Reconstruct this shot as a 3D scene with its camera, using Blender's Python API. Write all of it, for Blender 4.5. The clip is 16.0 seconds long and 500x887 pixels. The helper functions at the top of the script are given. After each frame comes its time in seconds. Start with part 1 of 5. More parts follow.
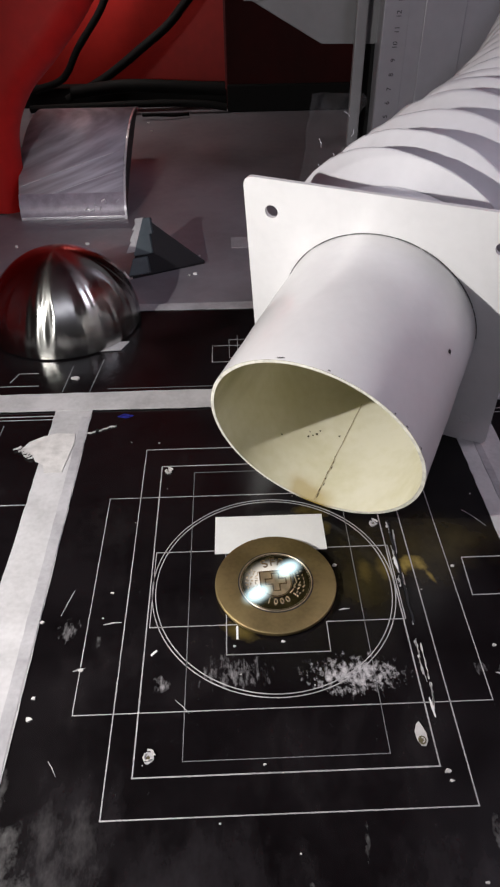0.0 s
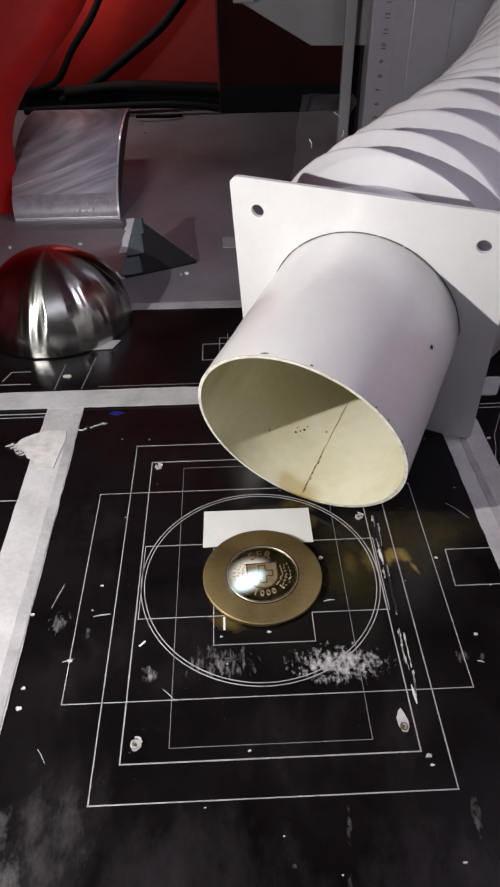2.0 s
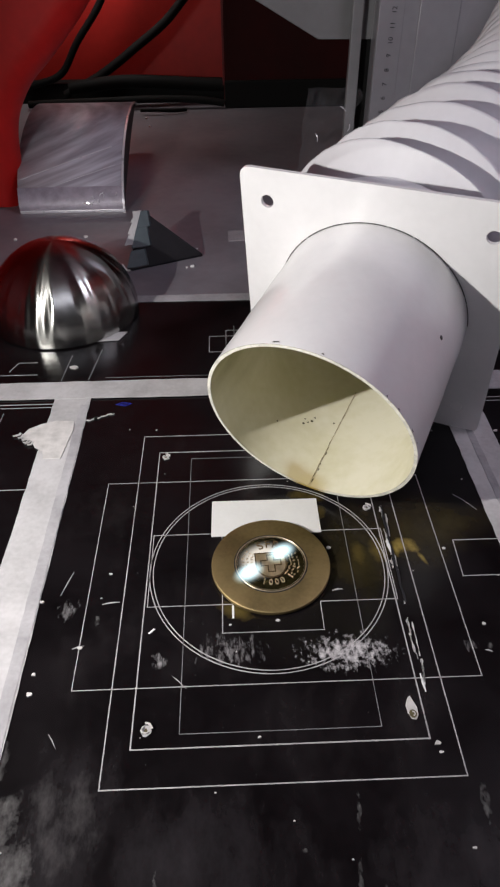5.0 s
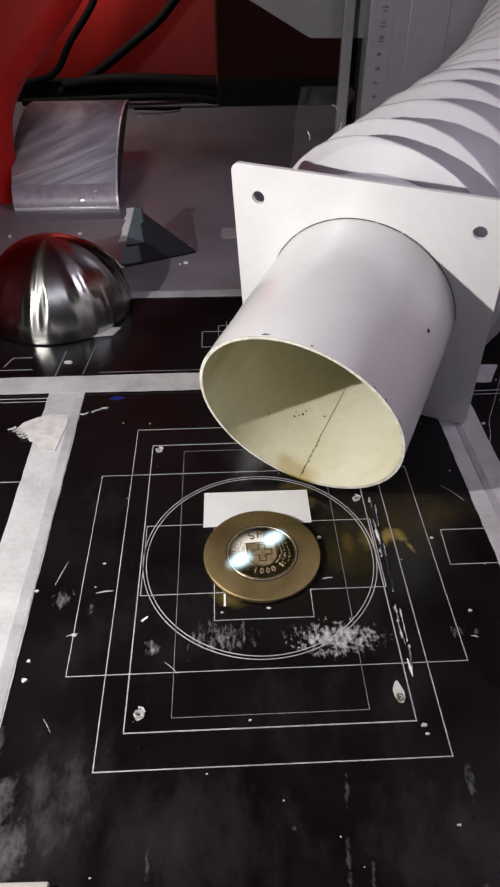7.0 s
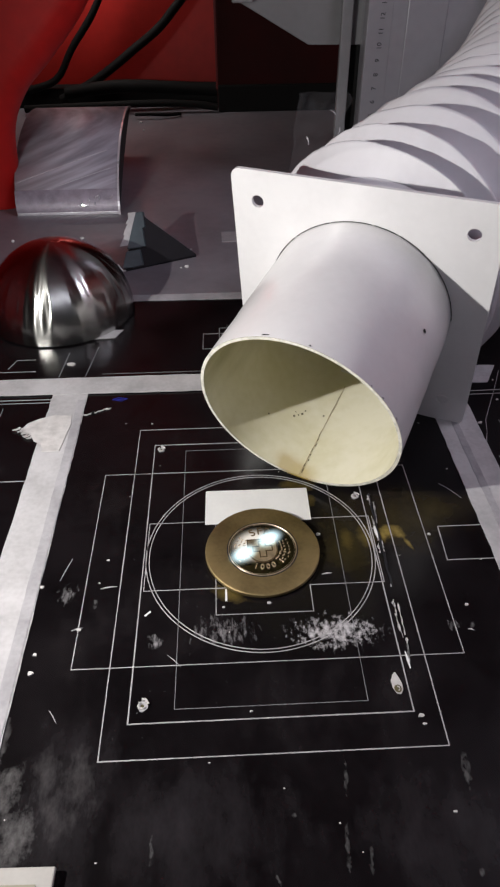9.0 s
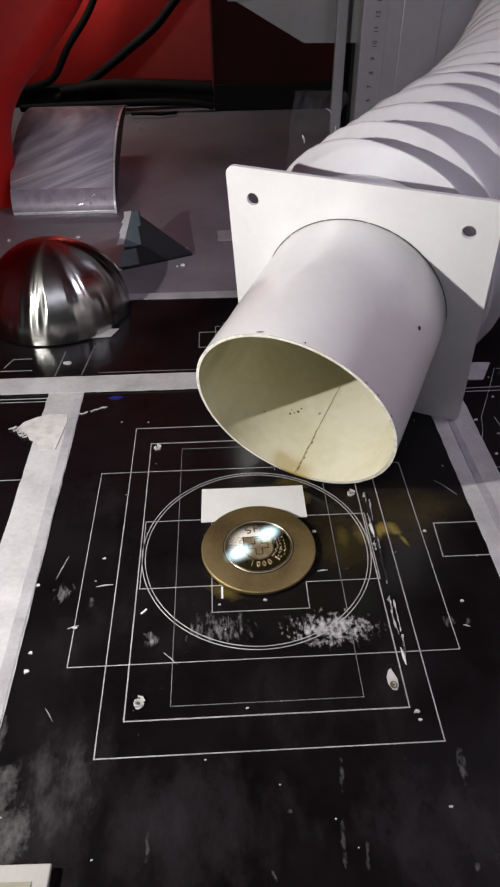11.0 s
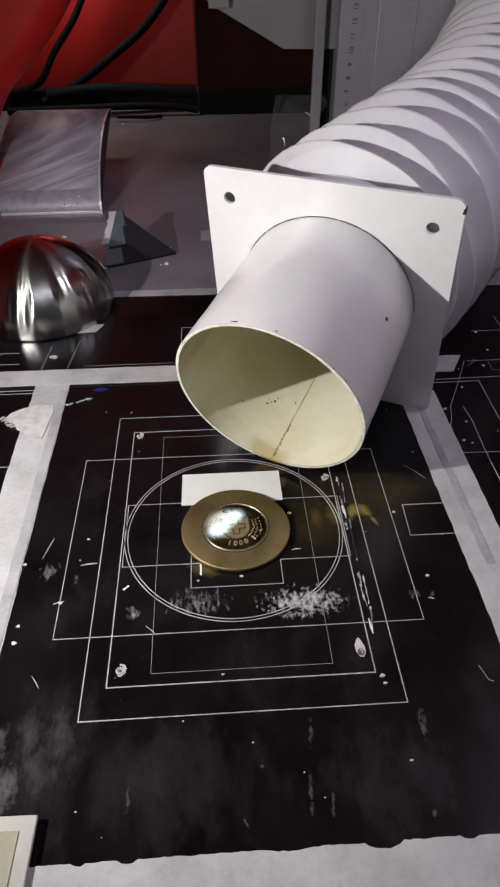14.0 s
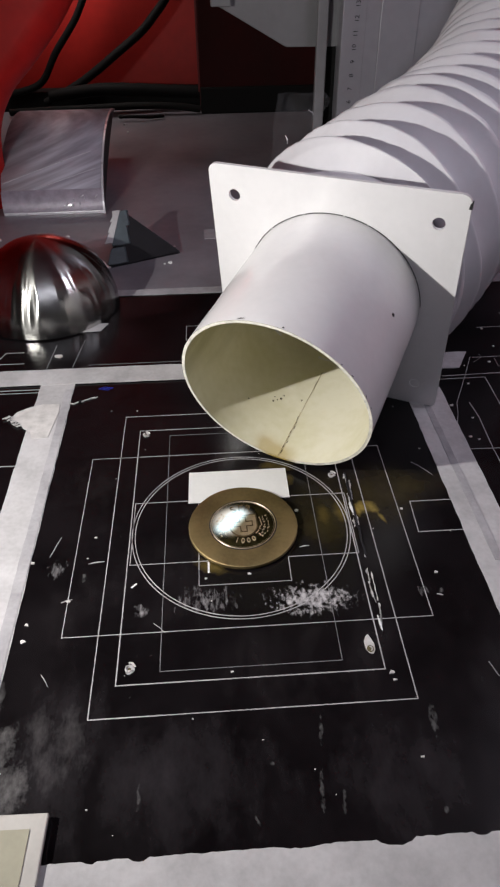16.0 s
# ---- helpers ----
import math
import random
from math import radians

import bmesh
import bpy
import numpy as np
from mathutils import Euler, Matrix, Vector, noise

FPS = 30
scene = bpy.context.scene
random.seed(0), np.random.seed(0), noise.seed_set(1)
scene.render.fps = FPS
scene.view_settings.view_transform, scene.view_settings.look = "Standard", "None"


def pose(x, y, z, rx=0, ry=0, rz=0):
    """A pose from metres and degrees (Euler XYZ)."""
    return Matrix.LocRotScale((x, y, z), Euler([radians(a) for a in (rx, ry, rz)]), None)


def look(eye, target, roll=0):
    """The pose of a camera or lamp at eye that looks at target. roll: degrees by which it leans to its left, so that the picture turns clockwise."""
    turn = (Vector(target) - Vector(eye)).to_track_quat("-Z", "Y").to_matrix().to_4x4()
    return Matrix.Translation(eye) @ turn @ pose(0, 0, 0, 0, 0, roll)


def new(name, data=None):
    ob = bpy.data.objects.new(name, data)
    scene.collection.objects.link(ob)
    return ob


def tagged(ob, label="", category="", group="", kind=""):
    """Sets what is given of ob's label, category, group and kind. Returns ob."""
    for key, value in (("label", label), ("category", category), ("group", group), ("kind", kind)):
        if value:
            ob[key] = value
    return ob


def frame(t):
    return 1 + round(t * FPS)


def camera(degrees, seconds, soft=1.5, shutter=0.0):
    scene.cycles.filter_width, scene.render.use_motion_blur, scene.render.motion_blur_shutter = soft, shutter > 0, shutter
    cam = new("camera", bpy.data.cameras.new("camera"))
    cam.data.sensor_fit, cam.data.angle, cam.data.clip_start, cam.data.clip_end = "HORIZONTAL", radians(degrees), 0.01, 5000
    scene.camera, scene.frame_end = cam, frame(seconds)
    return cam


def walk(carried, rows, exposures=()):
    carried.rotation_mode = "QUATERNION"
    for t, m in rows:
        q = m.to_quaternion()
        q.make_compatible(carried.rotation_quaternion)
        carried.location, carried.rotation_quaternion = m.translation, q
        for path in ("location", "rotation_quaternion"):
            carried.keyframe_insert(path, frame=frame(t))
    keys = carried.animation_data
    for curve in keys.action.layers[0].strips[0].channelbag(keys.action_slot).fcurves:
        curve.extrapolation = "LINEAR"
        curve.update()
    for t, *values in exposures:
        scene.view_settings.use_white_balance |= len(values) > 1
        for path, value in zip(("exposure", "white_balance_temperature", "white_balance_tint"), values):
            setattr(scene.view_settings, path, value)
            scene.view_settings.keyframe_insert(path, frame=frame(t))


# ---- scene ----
cam = camera(40.94, 16.0, soft=2.3)
PATH = [
    (0, (-0.0157, -0.1376, 0.2555), (-0.0068, 0.2067, -0.0341), -0.80),
    (0.5, (-0.0138, -0.1398, 0.2560), (-0.0029, 0.2041, -0.0340), -0.48),
    (1, (-0.0115, -0.1429, 0.2582), (-0.0024, 0.2022, -0.0305), -0.91),
    (1.5, (-0.0101, -0.1440, 0.2588), (-0.0001, 0.2012, -0.0297), -0.77),
    (2, (-0.0105, -0.1442, 0.2569), (-0.0002, 0.2005, -0.0322), -0.89),
    (2.5, (-0.0126, -0.1447, 0.2556), (-0.0033, 0.1996, -0.0340), -0.78),
    (3, (-0.0139, -0.1442, 0.2544), (-0.0047, 0.1990, -0.0365), -0.83),
    (3.5, (-0.0137, -0.1438, 0.2532), (-0.0037, 0.1994, -0.0377), -0.63),
    (4, (-0.0147, -0.1440, 0.2545), (-0.0052, 0.1998, -0.0358), -0.70),
    (6.5, (-0.0155, -0.1532, 0.2543), (-0.0020, 0.1902, -0.0362), -0.22),
    (7, (-0.0137, -0.1540, 0.2553), (0.0002, 0.1892, -0.0354), -0.26),
    (7.5, (-0.0126, -0.1555, 0.2560), (0.0015, 0.1886, -0.0336), -0.37),
    (8, (-0.0117, -0.1591, 0.2570), (0.0012, 0.1858, -0.0317), -0.69),
    (8.5, (-0.0130, -0.1607, 0.2580), (-0.0008, 0.1847, -0.0302), -0.86),
    (9, (-0.0136, -0.1610, 0.2576), (-0.0004, 0.1840, -0.0310), -0.55),
    (11.5, (-0.0112, -0.1627, 0.2570), (0.0033, 0.1821, -0.0319), -0.64),
    (11.7, (-0.0070, -0.1680, 0.2640), (0.0031, 0.1791, -0.0222), -1.20),
    (11.8, (-0.0080, -0.1730, 0.2680), (0.0021, 0.1776, -0.0139), -1.10),
    (12, (-0.0116, -0.1791, 0.2716), (0.0066, 0.1735, -0.0074), -0.44),
    (12.5, (-0.0127, -0.1831, 0.2696), (0.0089, 0.1672, -0.0121), -0.11),
    (13, (-0.0105, -0.1820, 0.2659), (0.0097, 0.1663, -0.0184), -0.27),
    (13.5, (-0.0076, -0.1824, 0.2640), (0.0142, 0.1657, -0.0204), -0.14),
    (14, (-0.0067, -0.1816, 0.2610), (0.0146, 0.1642, -0.0261), -0.18),
    (14.5, (-0.0090, -0.1811, 0.2612), (0.0112, 0.1643, -0.0266), -0.54),
    (15, (-0.0122, -0.1816, 0.2596), (0.0076, 0.1636, -0.0283), -0.40),
    (15.5, (-0.0112, -0.1816, 0.2606), (0.0086, 0.1647, -0.0261), -0.55),
    (16, (-0.0090, -0.1818, 0.2594), (0.0106, 0.1642, -0.0277), -0.73),
]
walk(cam, [(t, look(eye, target, roll)) for t, eye, target, roll in PATH])

# ---------------------------------------------------------------- light
scene.view_settings.exposure = 0.0
world = bpy.data.worlds.new("world")
scene.world = world
world.use_nodes = True
world.node_tree.nodes["Background"].inputs[0].default_value = (0.60, 0.58, 0.66, 1)
world.node_tree.nodes["Background"].inputs[1].default_value = 0.02


def area_lamp(name, eye, target, size, power, colour, size_y=None):
    data = bpy.data.lights.new(name, "AREA")
    data.energy, data.color, data.size = power, colour, size
    data.shape = "DISK" if size_y is None else "RECTANGLE"
    if size_y is not None:
        data.size_y = size_y
    ob = new(name, data)
    ob.matrix_world = look(eye, target)
    return ob


KEY = (-0.275, -0.052, 0.225)
work_lamp = bpy.data.lights.new("work_lamp", "SPOT")
work_lamp.energy, work_lamp.color, work_lamp.shadow_soft_size = 7.0, (1.0, 0.97, 0.93), 0.004
work_lamp.spot_size, work_lamp.spot_blend = radians(128), 1.0
new("work_lamp", work_lamp).matrix_world = look(KEY, (0.10, 0.17, 0.05))
# Soft fill added from the open front; no fixture stands there.
area_lamp("room_fill", (0.12, -0.75, 1.10), (0.05, 0.25, 0.0), 0.9, 1.95, (0.88, 0.87, 1.0), 0.35)
# Added fill that lifts the hose's right side and the right tape.
area_lamp("side_fill", (0.64, 0.12, 0.80), (0.36, 0.22, 0.0), 0.40, 3.0, (0.86, 0.85, 1.0), 0.25)
# Added fill that brightens the left of the red wall.
area_lamp("wall_fill", (-0.215, 0.915, 0.27), (-0.19, 1.0, 0.10), 0.08, 0.32, (1.0, 0.93, 0.88), 0.05)


# ---------------------------------------------------------------- materials
def mat(name, colour=(0.5, 0.5, 0.5), rough=0.5, metal=0.0, var=0.15, scale=40.0, bump=0.0, bump_scale=300.0,
        rough_var=0.1, coat=0.0, alpha=1.0, emit=None, strength=0.0, spec=0.5, colour2=None):
    m = bpy.data.materials.new(name)
    m.use_nodes = True
    nt = m.node_tree
    b = nt.nodes["Principled BSDF"]
    co = nt.nodes.new("ShaderNodeNewGeometry")
    n1 = nt.nodes.new("ShaderNodeTexNoise")
    n1.inputs["Scale"].default_value, n1.inputs["Detail"].default_value = scale, 5
    nt.links.new(co.outputs["Position"], n1.inputs["Vector"])
    n2 = nt.nodes.new("ShaderNodeTexNoise")
    n2.inputs["Scale"].default_value, n2.inputs["Detail"].default_value = scale * 9, 4
    nt.links.new(co.outputs["Position"], n2.inputs["Vector"])
    add = nt.nodes.new("ShaderNodeMath")
    add.operation = "MULTIPLY_ADD"
    nt.links.new(n2.outputs["Fac"], add.inputs[0])
    add.inputs[1].default_value = 0.4
    nt.links.new(n1.outputs["Fac"], add.inputs[2])
    ramp = nt.nodes.new("ShaderNodeValToRGB")
    nt.links.new(add.outputs[0], ramp.inputs["Fac"])
    c2 = colour2 or tuple(c * (1 - var) for c in colour)
    c1 = tuple(min(1.0, c * (1 + var * 0.5)) for c in colour)
    ramp.color_ramp.elements[0].position, ramp.color_ramp.elements[0].color = 0.45, (*c2, 1)
    ramp.color_ramp.elements[1].position, ramp.color_ramp.elements[1].color = 0.85, (*c1, 1)
    nt.links.new(ramp.outputs["Color"], b.inputs["Base Color"])
    rr = nt.nodes.new("ShaderNodeMapRange")
    rr.inputs["To Min"].default_value, rr.inputs["To Max"].default_value = max(0.02, rough - rough_var), min(1, rough + rough_var)
    nt.links.new(n1.outputs["Fac"], rr.inputs["Value"])
    nt.links.new(rr.outputs[0], b.inputs["Roughness"])
    b.inputs["Metallic"].default_value = metal
    b.inputs["Coat Weight"].default_value = coat
    b.inputs["Specular IOR Level"].default_value = spec
    b.inputs["Alpha"].default_value = alpha
    if emit:
        b.inputs["Emission Color"].default_value = (*emit, 1)
        b.inputs["Emission Strength"].default_value = strength
    if bump:
        n3 = nt.nodes.new("ShaderNodeTexNoise")
        n3.inputs["Scale"].default_value, n3.inputs["Detail"].default_value = bump_scale, 6
        nt.links.new(co.outputs["Position"], n3.inputs["Vector"])
        bp = nt.nodes.new("ShaderNodeBump")
        bp.inputs["Strength"].default_value, bp.inputs["Distance"].default_value = bump, 0.0006
        nt.links.new(n3.outputs["Fac"], bp.inputs["Height"])
        nt.links.new(bp.outputs[0], b.inputs["Normal"])
    return m


def blob_mask(nt, pos, blobs):
    """The largest of some soft ellipses (x, y, half width, half depth, turn)."""
    last = None
    for x, y, rx, ry, turn in blobs:
        mp = nt.nodes.new("ShaderNodeMapping")
        mp.vector_type = "TEXTURE"
        mp.inputs["Location"].default_value = (x, y, 0)
        mp.inputs["Rotation"].default_value = (0, 0, radians(turn))
        mp.inputs["Scale"].default_value = (rx, ry, 1)
        nt.links.new(pos, mp.inputs["Vector"])
        ln = nt.nodes.new("ShaderNodeVectorMath")
        ln.operation = "LENGTH"
        nt.links.new(mp.outputs[0], ln.inputs[0])
        mr = nt.nodes.new("ShaderNodeMapRange")
        mr.interpolation_type = "SMOOTHSTEP"
        mr.inputs["From Min"].default_value, mr.inputs["From Max"].default_value = 1.0, 0.0
        nt.links.new(ln.outputs["Value"], mr.inputs["Value"])
        if last is None:
            last = mr.outputs[0]
        else:
            mx = nt.nodes.new("ShaderNodeMath")
            mx.operation = "MAXIMUM"
            nt.links.new(last, mx.inputs[0])
            nt.links.new(mr.outputs[0], mx.inputs[1])
            last = mx.outputs[0]
    return last


def board_material():
    m = mat("black_board", (0.0060, 0.0050, 0.0058), 0.22, 0.0, 0.5, 25, 0.05, 900, 0.12, spec=0.36)
    nt = m.node_tree
    b = nt.nodes["Principled BSDF"]
    geo = [n for n in nt.nodes if n.type == "NEW_GEOMETRY"][0]
    pos = geo.outputs["Position"]
    ramp = [n for n in nt.nodes if n.type == "VALTORGB"][0]
    colour = ramp.outputs["Color"]

    def layer(blobs, tint, stretch, scale, low, high, top):
        nonlocal colour
        mask = blob_mask(nt, pos, blobs)
        mp = nt.nodes.new("ShaderNodeMapping")
        mp.inputs["Scale"].default_value = stretch
        nt.links.new(pos, mp.inputs["Vector"])
        nz = nt.nodes.new("ShaderNodeTexNoise")
        nz.inputs["Scale"].default_value, nz.inputs["Detail"].default_value, nz.inputs["Roughness"].default_value = scale, 8, 0.7
        nt.links.new(mp.outputs[0], nz.inputs["Vector"])
        ad = nt.nodes.new("ShaderNodeMath")
        ad.operation = "MULTIPLY_ADD"
        nt.links.new(mask, ad.inputs[0])
        ad.inputs[1].default_value = 0.42
        nt.links.new(nz.outputs["Fac"], ad.inputs[2])
        mr = nt.nodes.new("ShaderNodeMapRange")
        mr.inputs["From Min"].default_value, mr.inputs["From Max"].default_value, mr.inputs["To Max"].default_value = low, high, top
        nt.links.new(ad.outputs[0], mr.inputs["Value"])
        mul = nt.nodes.new("ShaderNodeMath")
        mul.operation = "MULTIPLY"
        nt.links.new(mr.outputs[0], mul.inputs[0])
        gate = nt.nodes.new("ShaderNodeMapRange")
        gate.inputs["From Max"].default_value = 0.12
        nt.links.new(mask, gate.inputs["Value"])
        nt.links.new(gate.outputs[0], mul.inputs[1])
        mix = nt.nodes.new("ShaderNodeMix")
        mix.data_type = "RGBA"
        nt.links.new(mul.outputs[0], mix.inputs["Factor"])
        nt.links.new(colour, mix.inputs[6])
        mix.inputs[7].default_value = (*tint, 1)
        colour = mix.outputs[2]

    # white powder swept to and fro, close below the ring
    layer(POWDER[1:3], (0.60, 0.58, 0.60), (1, 0.62, 1), 430, 0.80, 1.00, 0.95)
    layer(POWDER[:1] + POWDER[3:], (0.50, 0.48, 0.50), (1, 0.34, 1), 430, 0.85, 1.10, 0.62)
    # smears of dried cleaner and hand marks
    layer(SMEARS, (0.10, 0.09, 0.10), (1, 0.5, 1), 75, 0.66, 1.15, 0.24)
    layer(HAZE, (0.34, 0.33, 0.33), (1, 0.7, 1), 160, 0.70, 1.22, 0.60)
    layer(FAINT, (0.22, 0.21, 0.21), (1, 0.5, 1), 130, 0.78, 1.25, 0.35)
    layer(WIPES, (0.36, 0.36, 0.36), (1, 0.50, 1), 520, 0.80, 1.20, 0.50)
    # fine dust and broad smudges all over
    layer([(0, 0.05, 0.6, 0.6, 0)], (0.34, 0.33, 0.34), (1, 0.5, 1), 620, 1.05, 1.25, 0.40)
    layer([(0, 0.05, 0.6, 0.6, 0)], (0.045, 0.040, 0.042), (1, 0.6, 1), 28, 0.92, 1.18, 0.28)
    # brass dust
    layer(BRASS_WING, (0.34, 0.25, 0.065), (1, 1, 1), 110, 0.58, 0.95, 0.85)
    layer(BRASS_DUST, (0.20, 0.145, 0.035), (1, 1, 1), 60, 0.55, 1.05, 0.55)
    layer(BRASS_HAZE, (0.085, 0.066, 0.022), (1, 1, 1), 40, 0.50, 1.10, 0.45)
    nt.links.new(colour, b.inputs["Base Color"])
    return m


POWDER = [(-0.019, 0.0165, 0.042, 0.021, 0), (0.031, 0.0135, 0.050, 0.021, 0), (0.030, 0.012, 0.026, 0.013, 0),
          (-0.093, 0.040, 0.014, 0.016, 10), (-0.050, 0.012, 0.012, 0.012, 0), (0.085, 0.015, 0.008, 0.009, 0)]
SMEARS = [(-0.03, -0.065, 0.07, 0.045, 0), (0.055, -0.07, 0.05, 0.035, 0), (-0.080, -0.055, 0.04, 0.060, 0)]
HAZE = [(-0.101, -0.049, 0.013, 0.017, 10), (-0.095, -0.066, 0.015, 0.022, 0), (-0.108, -0.030, 0.009, 0.018, 0)]
FAINT = [(-0.080, -0.052, 0.034, 0.040, 0)]
WIPES = [(0.0255, -0.050, 0.0022, 0.016, -6), (0.0225, -0.074, 0.0026, 0.020, -6), (0.0300, -0.079, 0.0022, 0.013, -10), (0.0715, -0.049, 0.0040, 0.018, -8), (0.0667, -0.0835, 0.0028, 0.0035, 0),
         (0.0047, -0.0627, 0.0025, 0.0025, 0), (-0.0023, -0.0826, 0.0016, 0.0060, 30), (-0.046, -0.072, 0.0020, 0.013, 0), (0.093, 0.014, 0.0035, 0.0040, 0), (-0.079, 0.034, 0.003, 0.008, 0)]
BRASS_WING = [(0.0655, 0.0725, 0.0075, 0.0085, 0), (0.0710, 0.0720, 0.0045, 0.0105, 32), (0.0750, 0.0640, 0.0022, 0.0100, 22), (0.0630, 0.0700, 0.004, 0.0080, 0)]
BRASS_DUST = [(0.0440, 0.0670, 0.0055, 0.0110, 0), (0.0540, 0.0690, 0.0060, 0.0110, 0), (-0.016, 0.036, 0.013, 0.006, -20), (0.0225, 0.1090, 0.015, 0.008, -10), (0.027, 0.098, 0.008, 0.008, 0)]
BRASS_HAZE = [(0.070, 0.082, 0.050, 0.032, 0), (0.045, 0.062, 0.022, 0.024, 0), (0.095, 0.088, 0.030, 0.016, 0)]

BOARD = board_material()

PATCH = mat("faded_tape", (0.33, 0.31, 0.33), 0.6, 0, 0.2, 60)
LINE = mat("engraved_line", (0.42, 0.41, 0.42), 0.6, 0, 0.35, 60)
LINE_DIM = mat("faint_engraved_line", (0.20, 0.20, 0.21), 0.6, 0, 0.4, 60)
TAPE = mat("masking_tape", (0.50, 0.49, 0.50), 0.62, 0, 0.22, 45, 0.35, 240)
TAPE2 = mat("masking_tape_upper_layer", (0.40, 0.39, 0.41), 0.58, 0, 0.26, 50, 0.25, 260)
GLUE = mat("dry_glue", (0.58, 0.56, 0.55), 0.7, 0, 0.2, 200, 0.4, 400)
WHITE = mat("white_enamel", (0.80, 0.79, 0.80), 0.30, 0, 0.05, 25, 0.05, 120, 0.04, coat=0.4)
INNER = mat("stained_shaded_white_enamel", (0.80, 0.765, 0.62), 0.34, 0, 0.08, 22, 0.06, 160, colour2=(0.70, 0.66, 0.46))
def stain(m, blobs, tint, top):
    nt = m.node_tree
    b = nt.nodes["Principled BSDF"]
    geo = [n for n in nt.nodes if n.type == "NEW_GEOMETRY"][0]
    ramp = [n for n in nt.nodes if n.type == "VALTORGB"][0]
    mask = blob_mask(nt, geo.outputs["Position"], blobs)
    nz = nt.nodes.new("ShaderNodeTexNoise")
    nz.inputs["Scale"].default_value, nz.inputs["Detail"].default_value = 90, 5
    nt.links.new(geo.outputs["Position"], nz.inputs["Vector"])
    mul = nt.nodes.new("ShaderNodeMath")
    mul.operation = "MULTIPLY"
    nt.links.new(mask, mul.inputs[0])
    nt.links.new(nz.outputs["Fac"], mul.inputs[1])
    mr = nt.nodes.new("ShaderNodeMapRange")
    mr.inputs["From Max"].default_value, mr.inputs["To Max"].default_value = 0.36, top
    nt.links.new(mul.outputs[0], mr.inputs["Value"])
    mix = nt.nodes.new("ShaderNodeMix")
    mix.data_type = "RGBA"
    nt.links.new(mr.outputs[0], mix.inputs["Factor"])
    nt.links.new(ramp.outputs["Color"], mix.inputs[6])
    mix.inputs[7].default_value = (*tint, 1)
    nt.links.new(mix.outputs[2], b.inputs["Base Color"])


stain(INNER, [(0.0235, 0.111, 0.014, 0.014, 0), (0.019, 0.114, 0.012, 0.018, 15)], (0.48, 0.35, 0.12), 0.62)
def smoke_film(m, tint, top):
    """Shade painted along the upper inside of a tube, drawn out along its length."""
    nt = m.node_tree
    b = nt.nodes["Principled BSDF"]
    base = b.inputs["Base Color"].links[0].from_socket
    tc = nt.nodes.new("ShaderNodeTexCoord")
    xyz = nt.nodes.new("ShaderNodeSeparateXYZ")
    nt.links.new(tc.outputs["Object"], xyz.inputs[0])
    mp = nt.nodes.new("ShaderNodeMapping")
    mp.inputs["Scale"].default_value = (1, 1, 0.22)
    nt.links.new(tc.outputs["Object"], mp.inputs["Vector"])
    nz = nt.nodes.new("ShaderNodeTexNoise")
    nz.inputs["Scale"].default_value, nz.inputs["Detail"].default_value = 75, 4
    nt.links.new(mp.outputs[0], nz.inputs["Vector"])
    ad = nt.nodes.new("ShaderNodeMath")
    ad.operation = "MULTIPLY_ADD"
    nt.links.new(nz.outputs["Fac"], ad.inputs[0])
    ad.inputs[1].default_value = 0.055
    nt.links.new(xyz.outputs["Y"], ad.inputs[2])
    mr = nt.nodes.new("ShaderNodeMapRange")
    mr.interpolation_type = "SMOOTHSTEP"
    mr.inputs["From Min"].default_value, mr.inputs["From Max"].default_value, mr.inputs["To Max"].default_value = -0.004, 0.056, top
    nt.links.new(ad.outputs[0], mr.inputs["Value"])
    mix = nt.nodes.new("ShaderNodeMix")
    mix.data_type = "RGBA"
    nt.links.new(mr.outputs[0], mix.inputs["Factor"])
    nt.links.new(base, mix.inputs[6])
    mix.inputs[7].default_value = (*tint, 1)
    nt.links.new(mix.outputs[2], b.inputs["Base Color"])


# Olive tint that paints the shade onto the lining's upper side.
smoke_film(INNER, (0.36, 0.33, 0.15), 0.85)
RIM = mat("bare_rim_edge", (0.78, 0.76, 0.68), 0.45, 0, 0.3, 250)
stain(RIM, [(0.0235, 0.1097, 0.014, 0.012, 0)], (0.36, 0.25, 0.06), 1.0)
SOOT = mat("soot", (0.10, 0.085, 0.04), 0.8, 0, 0.4, 300)
CHIP = mat("chipped_paint", (0.03, 0.03, 0.03), 0.7, 0.3, 0.4, 300)
HOSE = mat("white_hose_fabric", (0.71, 0.70, 0.74), 0.55, 0, 0.06, 20, 0.2, 120, 0.08)
BRASS = mat("brushed_brass", (0.36, 0.275, 0.135), 0.56, 1.0, 0.25, 60, 0.15, 500, 0.08)
BRASS_EDGE = mat("brass_edge", (0.52, 0.38, 0.15), 0.38, 1.0, 0.2, 120, 0.2, 500)
DARK_FACE = mat("blackened_polished_brass", (0.20, 0.18, 0.155), 0.12, 1.0, 0.4, 120, 0.1, 700, 0.08)
GOLD_LETTER = mat("engraved_pale_gold", (0.92, 0.77, 0.60), 0.42, 1.0, 0.2, 200, 0.2, 700)
# Darkened tone for engraving that stands against the painted glare.
LETTER_DARK = mat("glare_dark_engraving", (0.16, 0.105, 0.05), 0.5, 0.6, 0.3, 300)
SHIELD = mat("pale_etched_brass", (0.72, 0.58, 0.40), 0.45, 0.9, 0.2, 300, 0.2, 800)
PAPER = mat("white_paper", (0.80, 0.80, 0.80), 0.8, 0, 0.05, 60, 0.1, 500)
